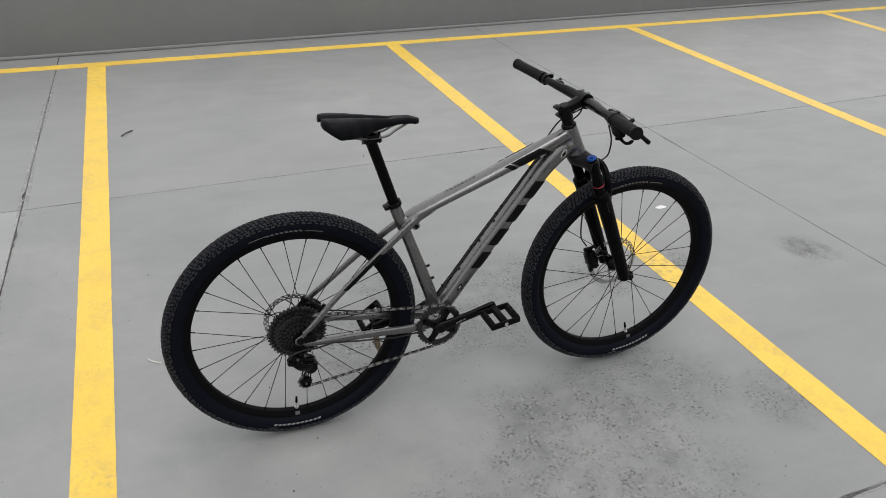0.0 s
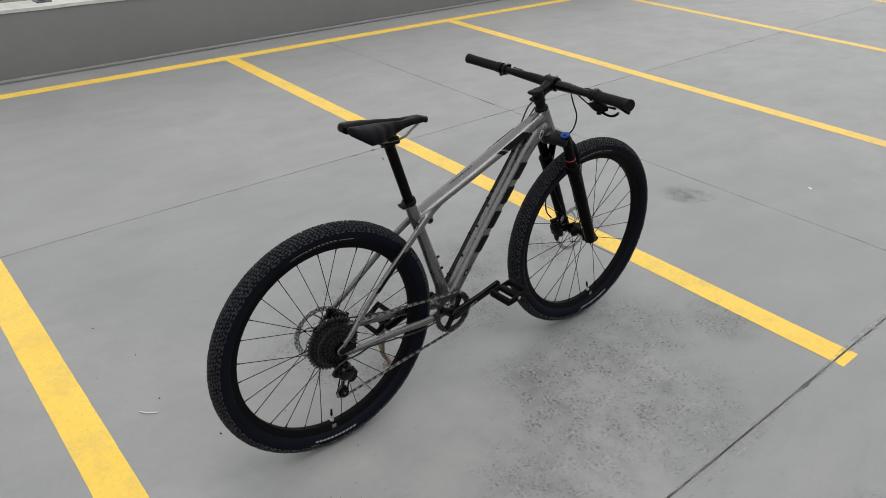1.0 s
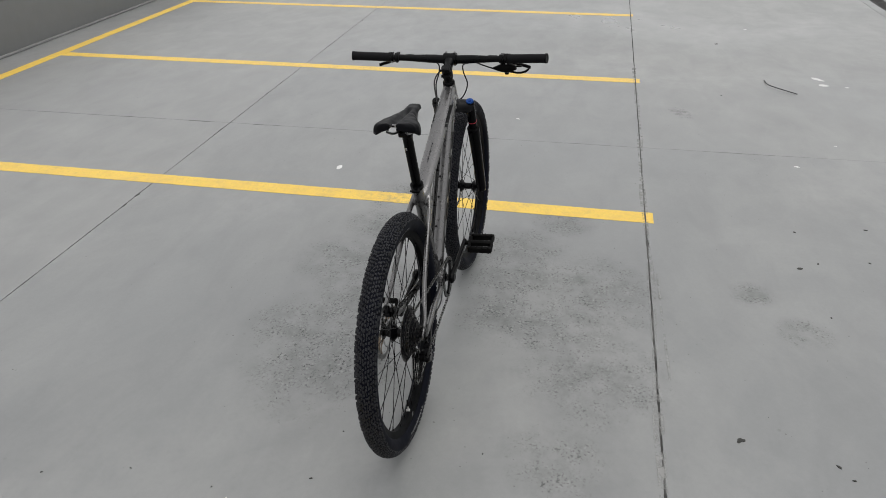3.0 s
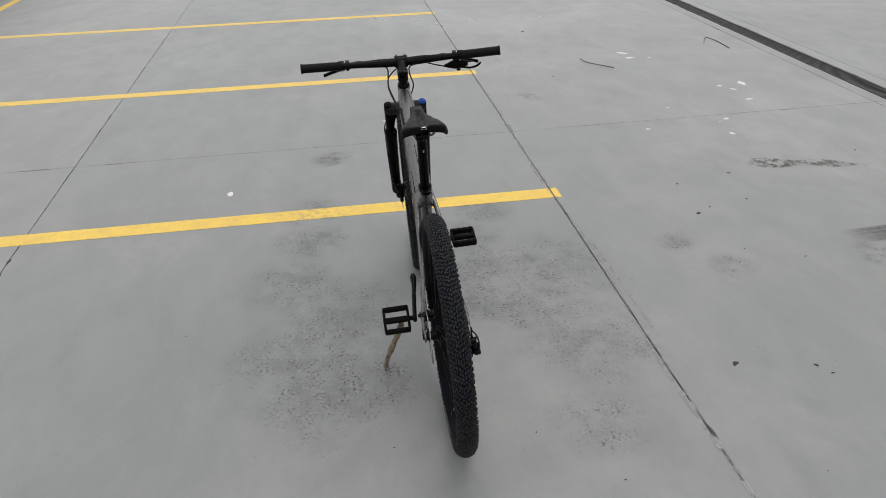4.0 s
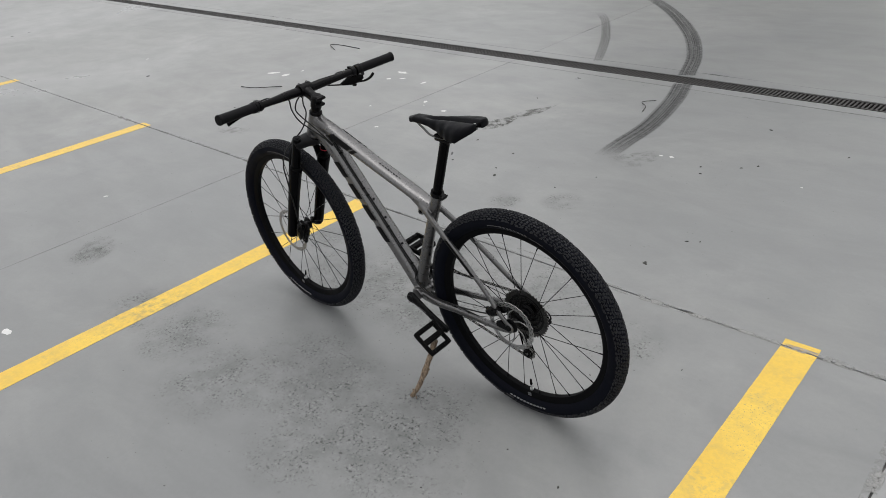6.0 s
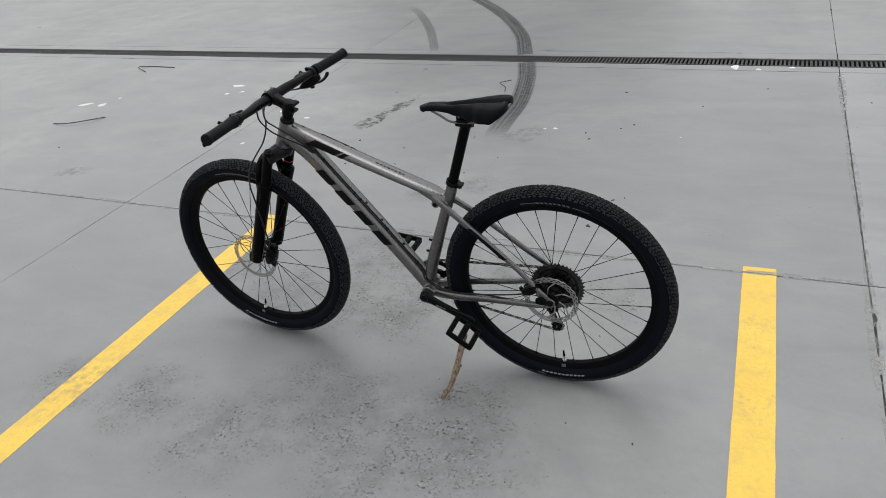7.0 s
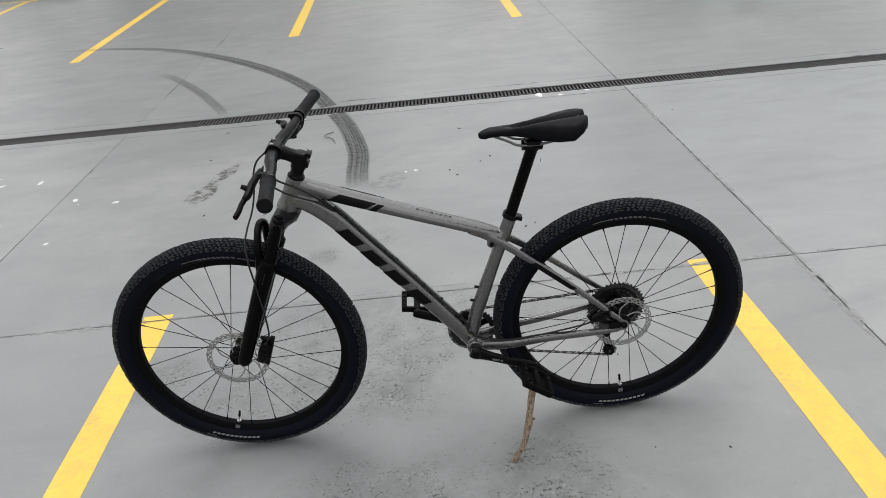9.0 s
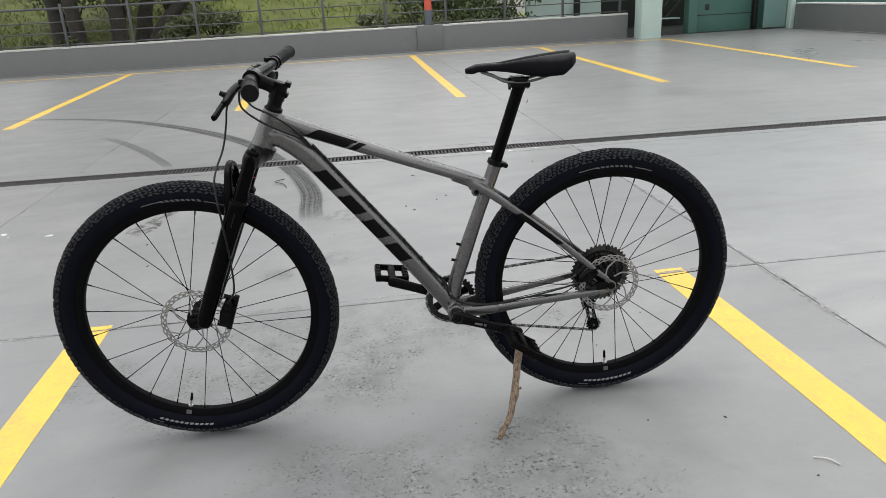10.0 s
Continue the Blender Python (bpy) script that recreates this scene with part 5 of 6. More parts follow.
for s in (-1, 1):
    y = LEG_Y * s
    bm = rod(bmesh.new(), on_fork(-0.026, y, 0.006), on_fork(0.125, y, 0.006), 0.0165, 24)
    part("stanchion", bm, GLOSS, fork, "", move=STEER)
    bm = bmesh.new()
    sweep(bm, [(*on_fork(0.105, y, 0.006), 0.023), (*on_fork(0.111, y, 0.006), 0.0248), (*on_fork(0.145, y, 0.007), 0.024), (*on_fork(0.25, y, 0.007), 0.022), (*on_fork(0.40, y, 0.006), 0.0205), (*on_fork(0.452, y, 0.006), 0.0195), (*on_fork(0.463, y, 0.006), 0.012)], 22, 4)
    # the axle lug stands ahead of the leg
    p = on_fork(0.445, y * 0.93, 0.006)
    sweep(bm, [(p.x - 0.008, y * 0.93, p.z, 0.009, 0.020), (HUB.x - 0.012, y * 0.86, HUB.z + 0.002, 0.009, 0.018), (HUB.x + 0.012, y * 0.86, HUB.z, 0.008, 0.013)], 14, 3)
    bmesh.ops.recalc_face_normals(bm, faces=bm.faces)
    part("fork_lower", bm, GLOSS, fork, "gloss black lower leg", 50, STEER)
    bm = lathe(bmesh.new(), [(0.0, -0.004), (0.019, -0.004), (0.021, 0.0), (0.019, 0.006), (0.0, 0.006)], 0, 0, 24, False)
    q = AX.to_track_quat("Y", "Z").to_matrix().to_4x4()
    part("wiper_seal", bm, PLASTIC, fork, "", move=STEER @ Matrix.Translation(on_fork(0.104, y, 0.006)) @ q)
    bm = rod(bmesh.new(), on_fork(-0.026, y, 0.006), on_fork(-0.031, y, 0.006), 0.0155, 20, 0.0135)
    rod(bm, on_fork(-0.030, y, 0.006), on_fork(-0.034, y, 0.006), 0.006, 12)
    part("lockout_knob" if s < 0 else "top_cap", bm, BLUE if s < 0 else BLACK, fork, "blue anodised adjuster knob" if s < 0 else "black top cap", 38, STEER)
bm = rod(bmesh.new(), on_fork(0.070, -LEG_Y, 0.006), on_fork(0.0735, -LEG_Y, 0.006), 0.0172, 24)
part("sag_ring", bm, RED, fork, "red rubber ring", move=STEER)
# brace over the tyre
bm = bmesh.new()
sweep(bm, [(*on_fork(0.165, -LEG_Y, 0.012), 0.012, 0.012), (*on_fork(0.115, -LEG_Y * 0.95, 0.029), 0.011, 0.0125), (*on_fork(0.062, -0.045, 0.047), 0.010, 0.013), (*on_fork(0.047, 0, 0.056), 0.009, 0.014), (*on_fork(0.062, 0.045, 0.047), 0.010, 0.013), (*on_fork(0.115, LEG_Y * 0.95, 0.029), 0.011, 0.0125), (*on_fork(0.165, LEG_Y, 0.012), 0.012, 0.012)], 14, 5, (0.3, 0, 1), 2.8)
bmesh.ops.recalc_face_normals(bm, faces=bm.faces)
part("fork_brace", bm, GLOSS, fork, "arched black fork brace", 50, STEER)
# printing on the lowers, plain bars
for s in (-1, 1):
    for k in range(3):
        bm = bmesh.new()
        a = on_fork(0.135 + 0.013 * k, s * (LEG_Y + 0.0241), 0.006)
        block(bm, (0.0035, 0.0006, 0.011), Matrix.Translation(a) @ pose(0, 0, 0, 0, -22, 0))
        part("fork_mark", bm, CROWN, fork, move=STEER)
# thru-axle ends
bm = bmesh.new()
rod(bm, (HUB.x, -0.069, HUB.z), (HUB.x, 0.069, HUB.z), 0.0075, 16)
rod(bm, (HUB.x, -0.072, HUB.z), (HUB.x, -0.066, HUB.z), 0.011, 16)
part("front_axle", bm, BLACK, fork, move=STEER)
bm = bmesh.new()
rod(bm, (0, -0.076, AXLE), (0, 0.076, AXLE), 0.0075, 16)
for s in (-1, 1):
    rod(bm, (0, 0.071 * s, AXLE), (0, 0.0755 * s, AXLE), 0.0115, 20, 0.0095)
    # the dropout's dark recess, drawn as a black plate between the stays
    solid(bm, [(0.045, 0.361), (0.045, 0.376), (0.030, 0.384), (0.010, 0.379), (0.010, 0.357), (0.030, 0.356)], 0.0655 * s, 0.0732 * s)
part("rear_axle", bm, BLACK, bike, "black axle end and plates in place of the dropouts' dark recesses")

# ---- stem, bar and controls ----
bm = bmesh.new()
sweep(bm, [(0.8645, 0, 0.895, 0.0222), (0.8605, 0, 0.9045, 0.0222), (0.859, 0, 0.909, 0.0175), (0.8515, 0, 0.927, 0.0172)], 22, 3)
bmesh.ops.recalc_face_normals(bm, faces=bm.faces)
part("headset_spacers", bm, BLACK, bike, "black headset cap and spacers", 30, STEER)
BAR = Vector((0.901, 0, 0.978))
bm = bmesh.new()
rod(bm, (0.8525, 0, 0.925), (0.8365, 0, 0.9635), 0.0195, 24)
rod(bm, (0.8365, 0, 0.9635), (0.8355, 0, 0.966), 0.0175, 24, 0.015)
sweep(bm, [(0.842, 0, 0.949, 0.0175, 0.019), (0.868, 0, 0.962, 0.0155, 0.016), (0.892, 0, 0.974, 0.020, 0.0175)], 16, 4, power=2.8)
rod(bm, (BAR.x, -0.0235, BAR.z), (BAR.x, 0.0235, BAR.z), 0.0215, 24)
for dz in (-0.014, 0.010):
    block(bm, (0.014, 0.030, 0.012), Matrix.Translation((0.8235 - dz * 0.42, 0, 0.949 + dz)) @ pose(0, 0, 0, 0, -22, 0), 0.002)
bmesh.ops.recalc_face_normals(bm, faces=bm.faces)
stem = part("stem", bm, BLACK, bike, "black alloy stem", 38, STEER)
for y in (-0.016, 0.016):
    for dz in (-1, 1):
        bm = rod(bmesh.new(), (BAR.x + 0.004, y, BAR.z + 0.0225 * dz), (BAR.x + 0.008, y, BAR.z + 0.0225 * dz), 0.0025, 10)
        rod(bm, (BAR.x - 0.002, y, BAR.z + 0.02 * dz), (BAR.x + 0.006, y, BAR.z + 0.0225 * dz), 0.0045, 8)
        part("face_plate_bolt", bm, RAIL_STEEL if dz > 0 else BLACK, stem, move=STEER)
for dz in (-0.014, 0.010):
    bm = rod(bmesh.new(), (0.8205 - dz * 0.42, -0.018, 0.947 + dz), (0.8205 - dz * 0.42, 0.018, 0.947 + dz), 0.0045, 10)
    part("pinch_bolt", bm, BLACK, stem, move=STEER)
STEER_BAR = STEER @ Matrix.Translation(BAR) @ pose(0, 0, -0.0015, -0.1, 0, -0.6) @ Matrix.Translation(-BAR)
bm = bmesh.new()
sweep(bm, [(0.849, -0.362, 0.9995, 0.0112), (0.858, -0.30, 0.9955, 0.0112), (0.873, -0.205, 0.9895, 0.0113), (0.882, -0.14, 0.9855, 0.0125), (0.897, -0.075, 0.9805, 0.0155), (0.901, -0.03, 0.978, 0.0158), (0.901, 0.03, 0.978, 0.0158), (0.897, 0.075, 0.9805, 0.0155), (0.882, 0.14, 0.9855, 0.0125), (0.873, 0.205, 0.9895, 0.0113), (0.858, 0.30, 0.9955, 0.0112), (0.849, 0.362, 0.9995, 0.0112)], 18, 4, (0, 0, 1))
handlebar = part("handlebar", bm, BLACK, bike, "wide black handlebar with a slight rise", 38, STEER_BAR)


def bar_at(y):
    f = min(1, max(0, (abs(y) - 0.075) / 0.287))
    return Vector((0.897 - 0.048 * f, y, 0.9805 + 0.019 * f))


for s in (-1, 1):
    bm = bmesh.new()
    a, b = bar_at(0.222 * s), bar_at(0.364 * s)
    rows = []
    for k in range(29):
        f = k / 28
        p = a.lerp(b, f)
        r = 0.0158 + (0.0006 if k % 2 else -0.0003) + (0.0022 if k in (0, 1) else 0) + (0.0012 if k > 26 else 0)
        rows.append((*p, r))
    sweep(bm, rows, 20, 1, (0, 0, 1))
    part("grip", bm, GRIP, handlebar, "black ribbed rubber grip", 60, STEER_BAR)
    bm = bmesh.new()
    d = (b - a).normalized()
    rod(bm, a - d * 0.012, a - d * 0.001, 0.0185, 20)
    part("grip_collar", bm, BLACK, handlebar, "black locking collar", 30, STEER_BAR)
    # brake lever: clamp, body with its reservoir, short blade
    c = bar_at(0.198 * s)
    bm = bmesh.new()
    rod(bm, c - d * 0.007, c + d * 0.007, 0.0165, 18)
    block(bm, (0.016, 0.014, 0.012), Matrix.Translation(c + Vector((0.014, 0, 0.010))), 0.002)
    rod(bm, c + Vector((-0.006, 0, -0.018)), c + Vector((-0.004, 0, -0.012)), 0.004, 8)
    lever = part("brake_lever", bm, BLACK, handlebar, "black hydraulic brake lever", 38, STEER_BAR)
    bm = bmesh.new()
    e = c + Vector((0.030, -0.042 * s, -0.002))
    f = Vector((0.922, 0.232 * s, 0.966))
    sweep(bm, [(*(e + Vector((-0.002, -0.016 * s, 0.001))), 0.0055, 0.005), (*e, 0.008, 0.0075), (*(e.lerp(f, 0.5) + Vector((0.002, 0, 0.002))), 0.009, 0.0095), (*f, 0.0085, 0.009), (*(f + Vector((0.006, 0.010 * s, -0.004))), 0.007, 0.007)], 12, 4, (0, 0, 1))
    bmesh.ops.recalc_face_normals(bm, faces=bm.faces)
    part("lever_body", bm, BLACK, lever, move=STEER_BAR)
    bm = rod(bmesh.new(), e.lerp(f, 0.75) + Vector((0.008, 0, 0.004)), e.lerp(f, 0.75) + Vector((0.020, 0, 0.010)), 0.007, 12, 0.005)
    part("reach_knob", bm, BLACK, lever, move=STEER_BAR)
    bm = bmesh.new()
    tip = Vector((0.940, 0.288 * s, 0.944))
    sweep(bm, [(*(f + Vector((0.004, 0.002 * s, -0.003))), 0.0065, 0.007), (*(f.lerp(tip, 0.4) + Vector((0.004, 0, -0.002))), 0.006, 0.0065), (*f.lerp(tip, 0.75), 0.006, 0.0065), (*tip, 0.0062, 0.0066), (*(tip + Vector((0.001, 0.005 * s, -0.001))), 0.006, 0.005)], 12, 4, (0.3, 0, 1))
    bmesh.ops.recalc_face_normals(bm, faces=bm.faces)
    part("lever_blade", bm, GLOSS, lever, move=STEER_BAR)
# gear shifter hanging under the right side
c = bar_at(-0.205)
bm = bmesh.new()
sweep(bm, [(0.909, -0.160, 0.946, 0.004, 0.004), (0.905, -0.178, 0.948, 0.010, 0.010), (0.900, -0.200, 0.951, 0.0165, 0.014), (0.894, -0.224, 0.953, 0.0155, 0.014), (0.887, -0.246, 0.954, 0.008, 0.008)], 12, 4, (0, 0, 1), 3.2)
block(bm, (0.018, 0.022, 0.006), Matrix.Translation((0.899, -0.208, 0.958)) @ pose(0, 0, 0, 8, 12, 6), 0.002)
rod(bm, c + Vector((0.004, 0, -0.006)), (0.897, -0.208, 0.955), 0.006, 12)
rod(bm, (0.898, -0.212, 0.934), (0.898, -0.212, 0.928), 0.008, 14)
bmesh.ops.recalc_face_normals(bm, faces=bm.faces)
shifter = part("gear_shifter", bm, PLASTIC, handlebar, "black trigger gear shifter", 45, STEER_BAR)
for path in ([(0.894, -0.222, 0.940, 0.004, 0.006), (0.889, -0.250, 0.936, 0.0035, 0.0055), (0.886, -0.274, 0.939, 0.004, 0.0065), (0.885, -0.289, 0.947, 0.004, 0.0075), (0.885, -0.295, 0.954, 0.003, 0.006)],
             [(0.902, -0.220, 0.950, 0.0035, 0.005), (0.907, -0.240, 0.954, 0.003, 0.005), (0.908, -0.258, 0.955, 0.0035, 0.006), (0.907, -0.266, 0.955, 0.003, 0.004)]):
    bm = sweep(bmesh.new(), path, 10, 4, (0, 0, 1))
    bmesh.ops.recalc_face_normals(bm, faces=bm.faces)
    part("shift_paddle", bm, PLASTIC, shifter, move=STEER_BAR)
for s in (-1, 1):
    e = bar_at(0.2155 * s) + Vector((-0.0125, 0, -0.0125))
    bm = rod(bmesh.new(), e, e + Vector((-0.003, 0, -0.002)), 0.0032, 10)
    part("clamp_bolt", bm, STEEL, handlebar, "small silver clamp bolt", move=STEER_BAR)

# ---- cables ----
cables = [
    ("brake_hose", [(0.904, -0.140, 0.976), (0.918, -0.105, 0.964), (0.938, -0.062, 0.953), (0.962, -0.036, 0.938), (0.977, -0.035, 0.905), (0.985, -0.045, 0.87), (0.990, -0.043, 0.848), (0.995, -0.034, 0.824), (1.003, -0.016, 0.798), (1.014, 0.018, 0.772), (1.019, 0.055, 0.745), (1.014, 0.084, 0.70), (1.010, 0.087, 0.645), (1.006, 0.086, 0.54), (1.010, 0.083, 0.465), (1.032, 0.075, 0.43)]),
    ("brake_hose", [(0.912, 0.138, 0.980), (0.916, 0.105, 0.974), (0.922, 0.070, 0.966), (0.931, 0.050, 0.948), (0.928, 0.051, 0.918), (0.893, 0.056, 0.887), (0.853, 0.047, 0.861), (0.808, 0.034, 0.834), (0.784, 0.022, 0.806), (0.775, 0.014, 0.785)]),
    ("gear_cable", [(0.899, -0.162, 0.942), (0.909, -0.125, 0.951), (0.918, -0.085, 0.962), (0.927, -0.035, 0.958), (0.926, 0.015, 0.947), (0.905, 0.050, 0.9215), (0.866, 0.056, 0.9005), (0.830, 0.046, 0.871), (0.799, 0.032, 0.836), (0.783, 0.022, 0.81), (0.776, 0.014, 0.79)]),
]
for name, pts in cables:
    part(name, tube(pts, 0.0026, 8, 6, (0.3, 0.5, 1)), HOUSING, bike, "thin black cable looping from the handlebar", 60, None)
nrm = Vector((-(down_tube_at(1) - down_tube_at(0)).normalized().z, 0, (down_tube_at(1) - down_tube_at(0)).normalized().x))
nrm = nrm if nrm.z > 0 else -nrm
for off, name in ((0.009, "gear_cable"), (0.016, "brake_hose")):
    pts = [tuple(down_tube_at(s) + nrm * (0.0282 if s < 0.75 else 0.0262) + Vector((0, off, 0))) for s in (-0.02, 0.2, 0.4, 0.6, 0.8, 0.95)]
    pts += [(0.448, off + 0.010, 0.362), (0.40, off + 0.018, 0.337), (0.33, 0.043 if off > 0.01 else 0.040, 0.335), (0.24, 0.050, 0.349), (0.13, 0.056, 0.372 if off > 0.01 else 0.352), (0.06, 0.055, 0.392 if off > 0.01 else 0.352)]
    part(name, tube(pts, 0.0026, 8, 5, (0, 1, 0)), HOUSING, bike, "black cable clipped along the down tube", 60)
for s in (0.06, 0.33, 0.38, 0.62, 0.9):
    bm = bmesh.new()
    block(bm, (0.006, 0.014, 0.005), Matrix.Translation(down_tube_at(s) + nrm * 0.0292 + Vector((0, 0.0125, 0))) @ pose(0, 0, 0, 0, -52, 0), 0.002)
    part("cable_clip", bm, PLASTIC, frame_ob)
part("gear_cable", tube([(0.10, -0.071, 0.343), (0.05, -0.079, 0.341), (0.01, -0.088, 0.348), (-0.022, -0.091, 0.341), (-0.036, -0.088, 0.326), (-0.030, -0.085, 0.314)], 0.0026, 8, 6, (0, 1, 0)), HOUSING, bike, "black cable looping to the derailleur", 60)
part("gear_cable", tube([(0.40, -0.036, 0.296), (0.30, -0.056, 0.306), (0.2, -0.061, 0.322), (0.10, -0.071, 0.343)], 0.0024, 8, 5, (0, 1, 0)), HOUSING, bike, "black cable under the chain stay", 60)


def caliper(name, c, move, lean, size):
    """A two-piston brake caliper: two rounded halves, bolts and a hose joint."""
    m = Matrix.Translation(c) @ pose(0, 0, 0, 0, lean, 0) @ Matrix.Diagonal((size, 1, size, 1))
    bm = bmesh.new()
    for dy in (-0.012, 0.012):
        sweep(bm, [(*(m @ Vector((0.002, dy, -0.026))), 0.006, 0.008), (*(m @ Vector((0.0, dy, -0.018))), 0.0085, 0.013), (*(m @ Vector((-0.001, dy, 0.0))), 0.0095, 0.0165), (*(m @ Vector((0.0, dy, 0.018))), 0.0085, 0.012), (*(m @ Vector((0.003, dy, 0.026))), 0.006, 0.007)], 14, 4, (0, 1, 0), 2.6)
    block(bm, (0.010, 0.030, 0.034), m @ Matrix.Translation((-0.012, 0, 0)), 0.003)
    block(bm, (0.010, 0.014, 0.074), m @ Matrix.Translation((-0.012, -0.002, 0)), 0.003)
    bmesh.ops.recalc_face_normals(bm, faces=bm.faces)
    ob = part(name, bm, BLACK, bike, "black disc brake caliper", 38, move)
    for dz in (-0.030, 0.030):
        bm = rod(bmesh.new(), m @ Vector((-0.016, 0, dz)), m @ Vector((0.012, 0, dz)), 0.006, 12)
        part("mount_bolt", bm, BLACK, ob, move=move)
    bm = rod(bmesh.new(), m @ Vector((0, 0.022, 0.0)), m @ Vector((0, 0.0245, 0.0)), 0.010, 16)
    rod(bm, m @ Vector((0, 0.02, 0.016)), m @ Vector((0, 0.03, 0.016)), 0.005, 10)
    part("piston_cap", bm, BLACK, ob, move=move)


caliper("front_brake_caliper", Vector((1.041, 0.050, 0.395)), STEER, -20, 1.35)
caliper("rear_brake_caliper", Vector((0.062, 0.051, 0.405)), NONE, -58, 1.15)

# ---- crankset, pedals, chain, derailleur ----
BB = Vector((0.438, 0, 0.317))
bm = bmesh.new()
toothed(bm, BB.x, BB.z, -0.0505, 0.0705, 34, 0.0018, 0.0535)
crankset = part("chainring", bm, RING, bike, "dark worn toothed chainring", 30)
ANG = radians(18.7)
for s in (-1, 1):
    d = Vector((math.cos(ANG), 0, math.sin(ANG))) * (-s)
    tip = BB + d * 0.171
    bm = bmesh.new()
    y0, y1 = 0.066 * s, 0.083 * s
    sweep(bm, [(*(BB - d * 0.016 + Vector((0, y0, 0))), 0.009, 0.014), (*(BB + Vector((0, y0, 0))), 0.0105, 0.0195), (*(BB + d * 0.03 + Vector((0, y0 * 1.03, 0))), 0.0085, 0.0155), (*(BB + d * 0.10 + Vector((0, y0 * 0.4 + y1 * 0.6, 0))), 0.0075, 0.0135), (*(tip + Vector((0, y1, 0))), 0.0075, 0.0145), (*(tip + d * 0.013 + Vector((0, y1, 0))), 0.006, 0.009)], 16, 5, (0, 1, 0), 2.8)
    bmesh.ops.recalc_face_normals(bm, faces=bm.faces)
    arm = part("crank_arm", bm, BLACK, bike, "black forged crank arm", 45)
    bm = lathe(bmesh.new(), [(0.0085, y0 + 0.007 * s), (0.0125, y0 + 0.011 * s), (0.014, y0 + 0.011 * s), (0.014, y0)], BB.x, BB.z, 20)
    bmesh.ops.recalc_face_normals(bm, faces=bm.faces)
    part("crank_bolt", bm, CROWN, arm)
    bm = bmesh.new()
    for k in range(3):
        c = BB + d * (0.055 + 0.011 * k)
        block(bm, (0.007 if k else 0.014, 0.0008, 0.006), Matrix.Translation(c + Vector((0, y0 * 1.14 + 0.0072 * s, 0))) @ pose(0, 0, 0, 0, -17, 0))
    part("crank_mark", bm, GREY_PRINT, arm)
    # platform pedal: a cage round an axle
    m = Matrix.Translation(tip + Vector((0, s * 0.146, 0))) @ pose(0, 0, 0, 0, -8 if s < 0 else -36, 0)
    bm = bmesh.new()
    rod(bm, tip + Vector((0, y1, 0)), tip + Vector((0, s * 0.19, 0)), 0.0085, 14)
    pedal = part("pedal", bm, PLASTIC, bike, "black plastic platform pedal", 38)
    for dx in (-0.040, 0.040):
        bm = block(bmesh.new(), (0.016, 0.088, 0.022), m @ Matrix.Translation((dx, 0, 0)), 0.004)
        for k in range(4):
            block(bm, (0.012, 0.006, 0.027), m @ Matrix.Translation((dx, -0.033 + 0.022 * k, 0)), 0.0015, 1)
        part("pedal_edge", bm, PLASTIC, pedal)
    for dy in (-0.041, 0.041):
        bm = block(bmesh.new(), (0.084, 0.009, 0.019), m @ Matrix.Translation((0, dy, 0)), 0.003)
        part("pedal_end", bm, PLASTIC, pedal)
    bm = block(bmesh.new(), (0.020, 0.084, 0.018), m, 0.004)
    part("pedal_core", bm, PLASTIC, pedal)
    bm = rod(bmesh.new(), m @ Vector((0, 0.0455 * s, 0)), m @ Vector((0, 0.0465 * s, 0)), 0.006, 12)
    part("pedal_cap", bm, STEEL if s < 0 else PLASTIC, pedal, "small silver end cap" if s < 0 else "")
# chainring spider
for k in range(4):
    a = radians(17 + 45 + 90 * k)
    e = BB + Vector((math.cos(a) * 0.056, -0.0535, math.sin(a) * 0.056))
    bm = bmesh.new()
    sweep(bm, [(BB.x + 0.012 * math.cos(a), -0.058, BB.z + 0.012 * math.sin(a), 0.005, 0.016), (BB.x + 0.036 * math.cos(a), -0.056, BB.z + 0.036 * math.sin(a), 0.0045, 0.0115), (*e, 0.004, 0.014)], 12, 4, (0, 1, 0))
    bmesh.ops.recalc_face_normals(bm, faces=bm.faces)
    part("spider_arm", bm, BLACK, crankset)
    bm = rod(bmesh.new(), e + Vector((0, 0.004, 0)), e + Vector((0, -0.005, 0)), 0.0045, 10)
    part("chainring_bolt", bm, GLOSS, crankset)

UP, LO = Vector((0.024, 0, 0.266)), Vector((0.010, 0, 0.195))


def chain_path():
    """The chain's line in (x, z), round the sprocket, the two jockey wheels and the chainring."""
    out = []

    def arc(c, r, a0, a1, n):
        for k in range(n + 1):
            a = radians(a0 + (a1 - a0) * k / n)
            out.append((c[0] + r * math.cos(a), c[1] + r * math.sin(a)))

    arc((0, AXLE), 0.0605, 93, 280, 16)
    arc((UP.x, UP.z), 0.0205, 100, -40, 6)
    arc((LO.x, LO.z), 0.0205, 160, 285, 6)
    arc((BB.x + SET.x, BB.z + SET.z), 0.0715, -80, 92, 16)
    out.append(out[0])
    return np.array(out)


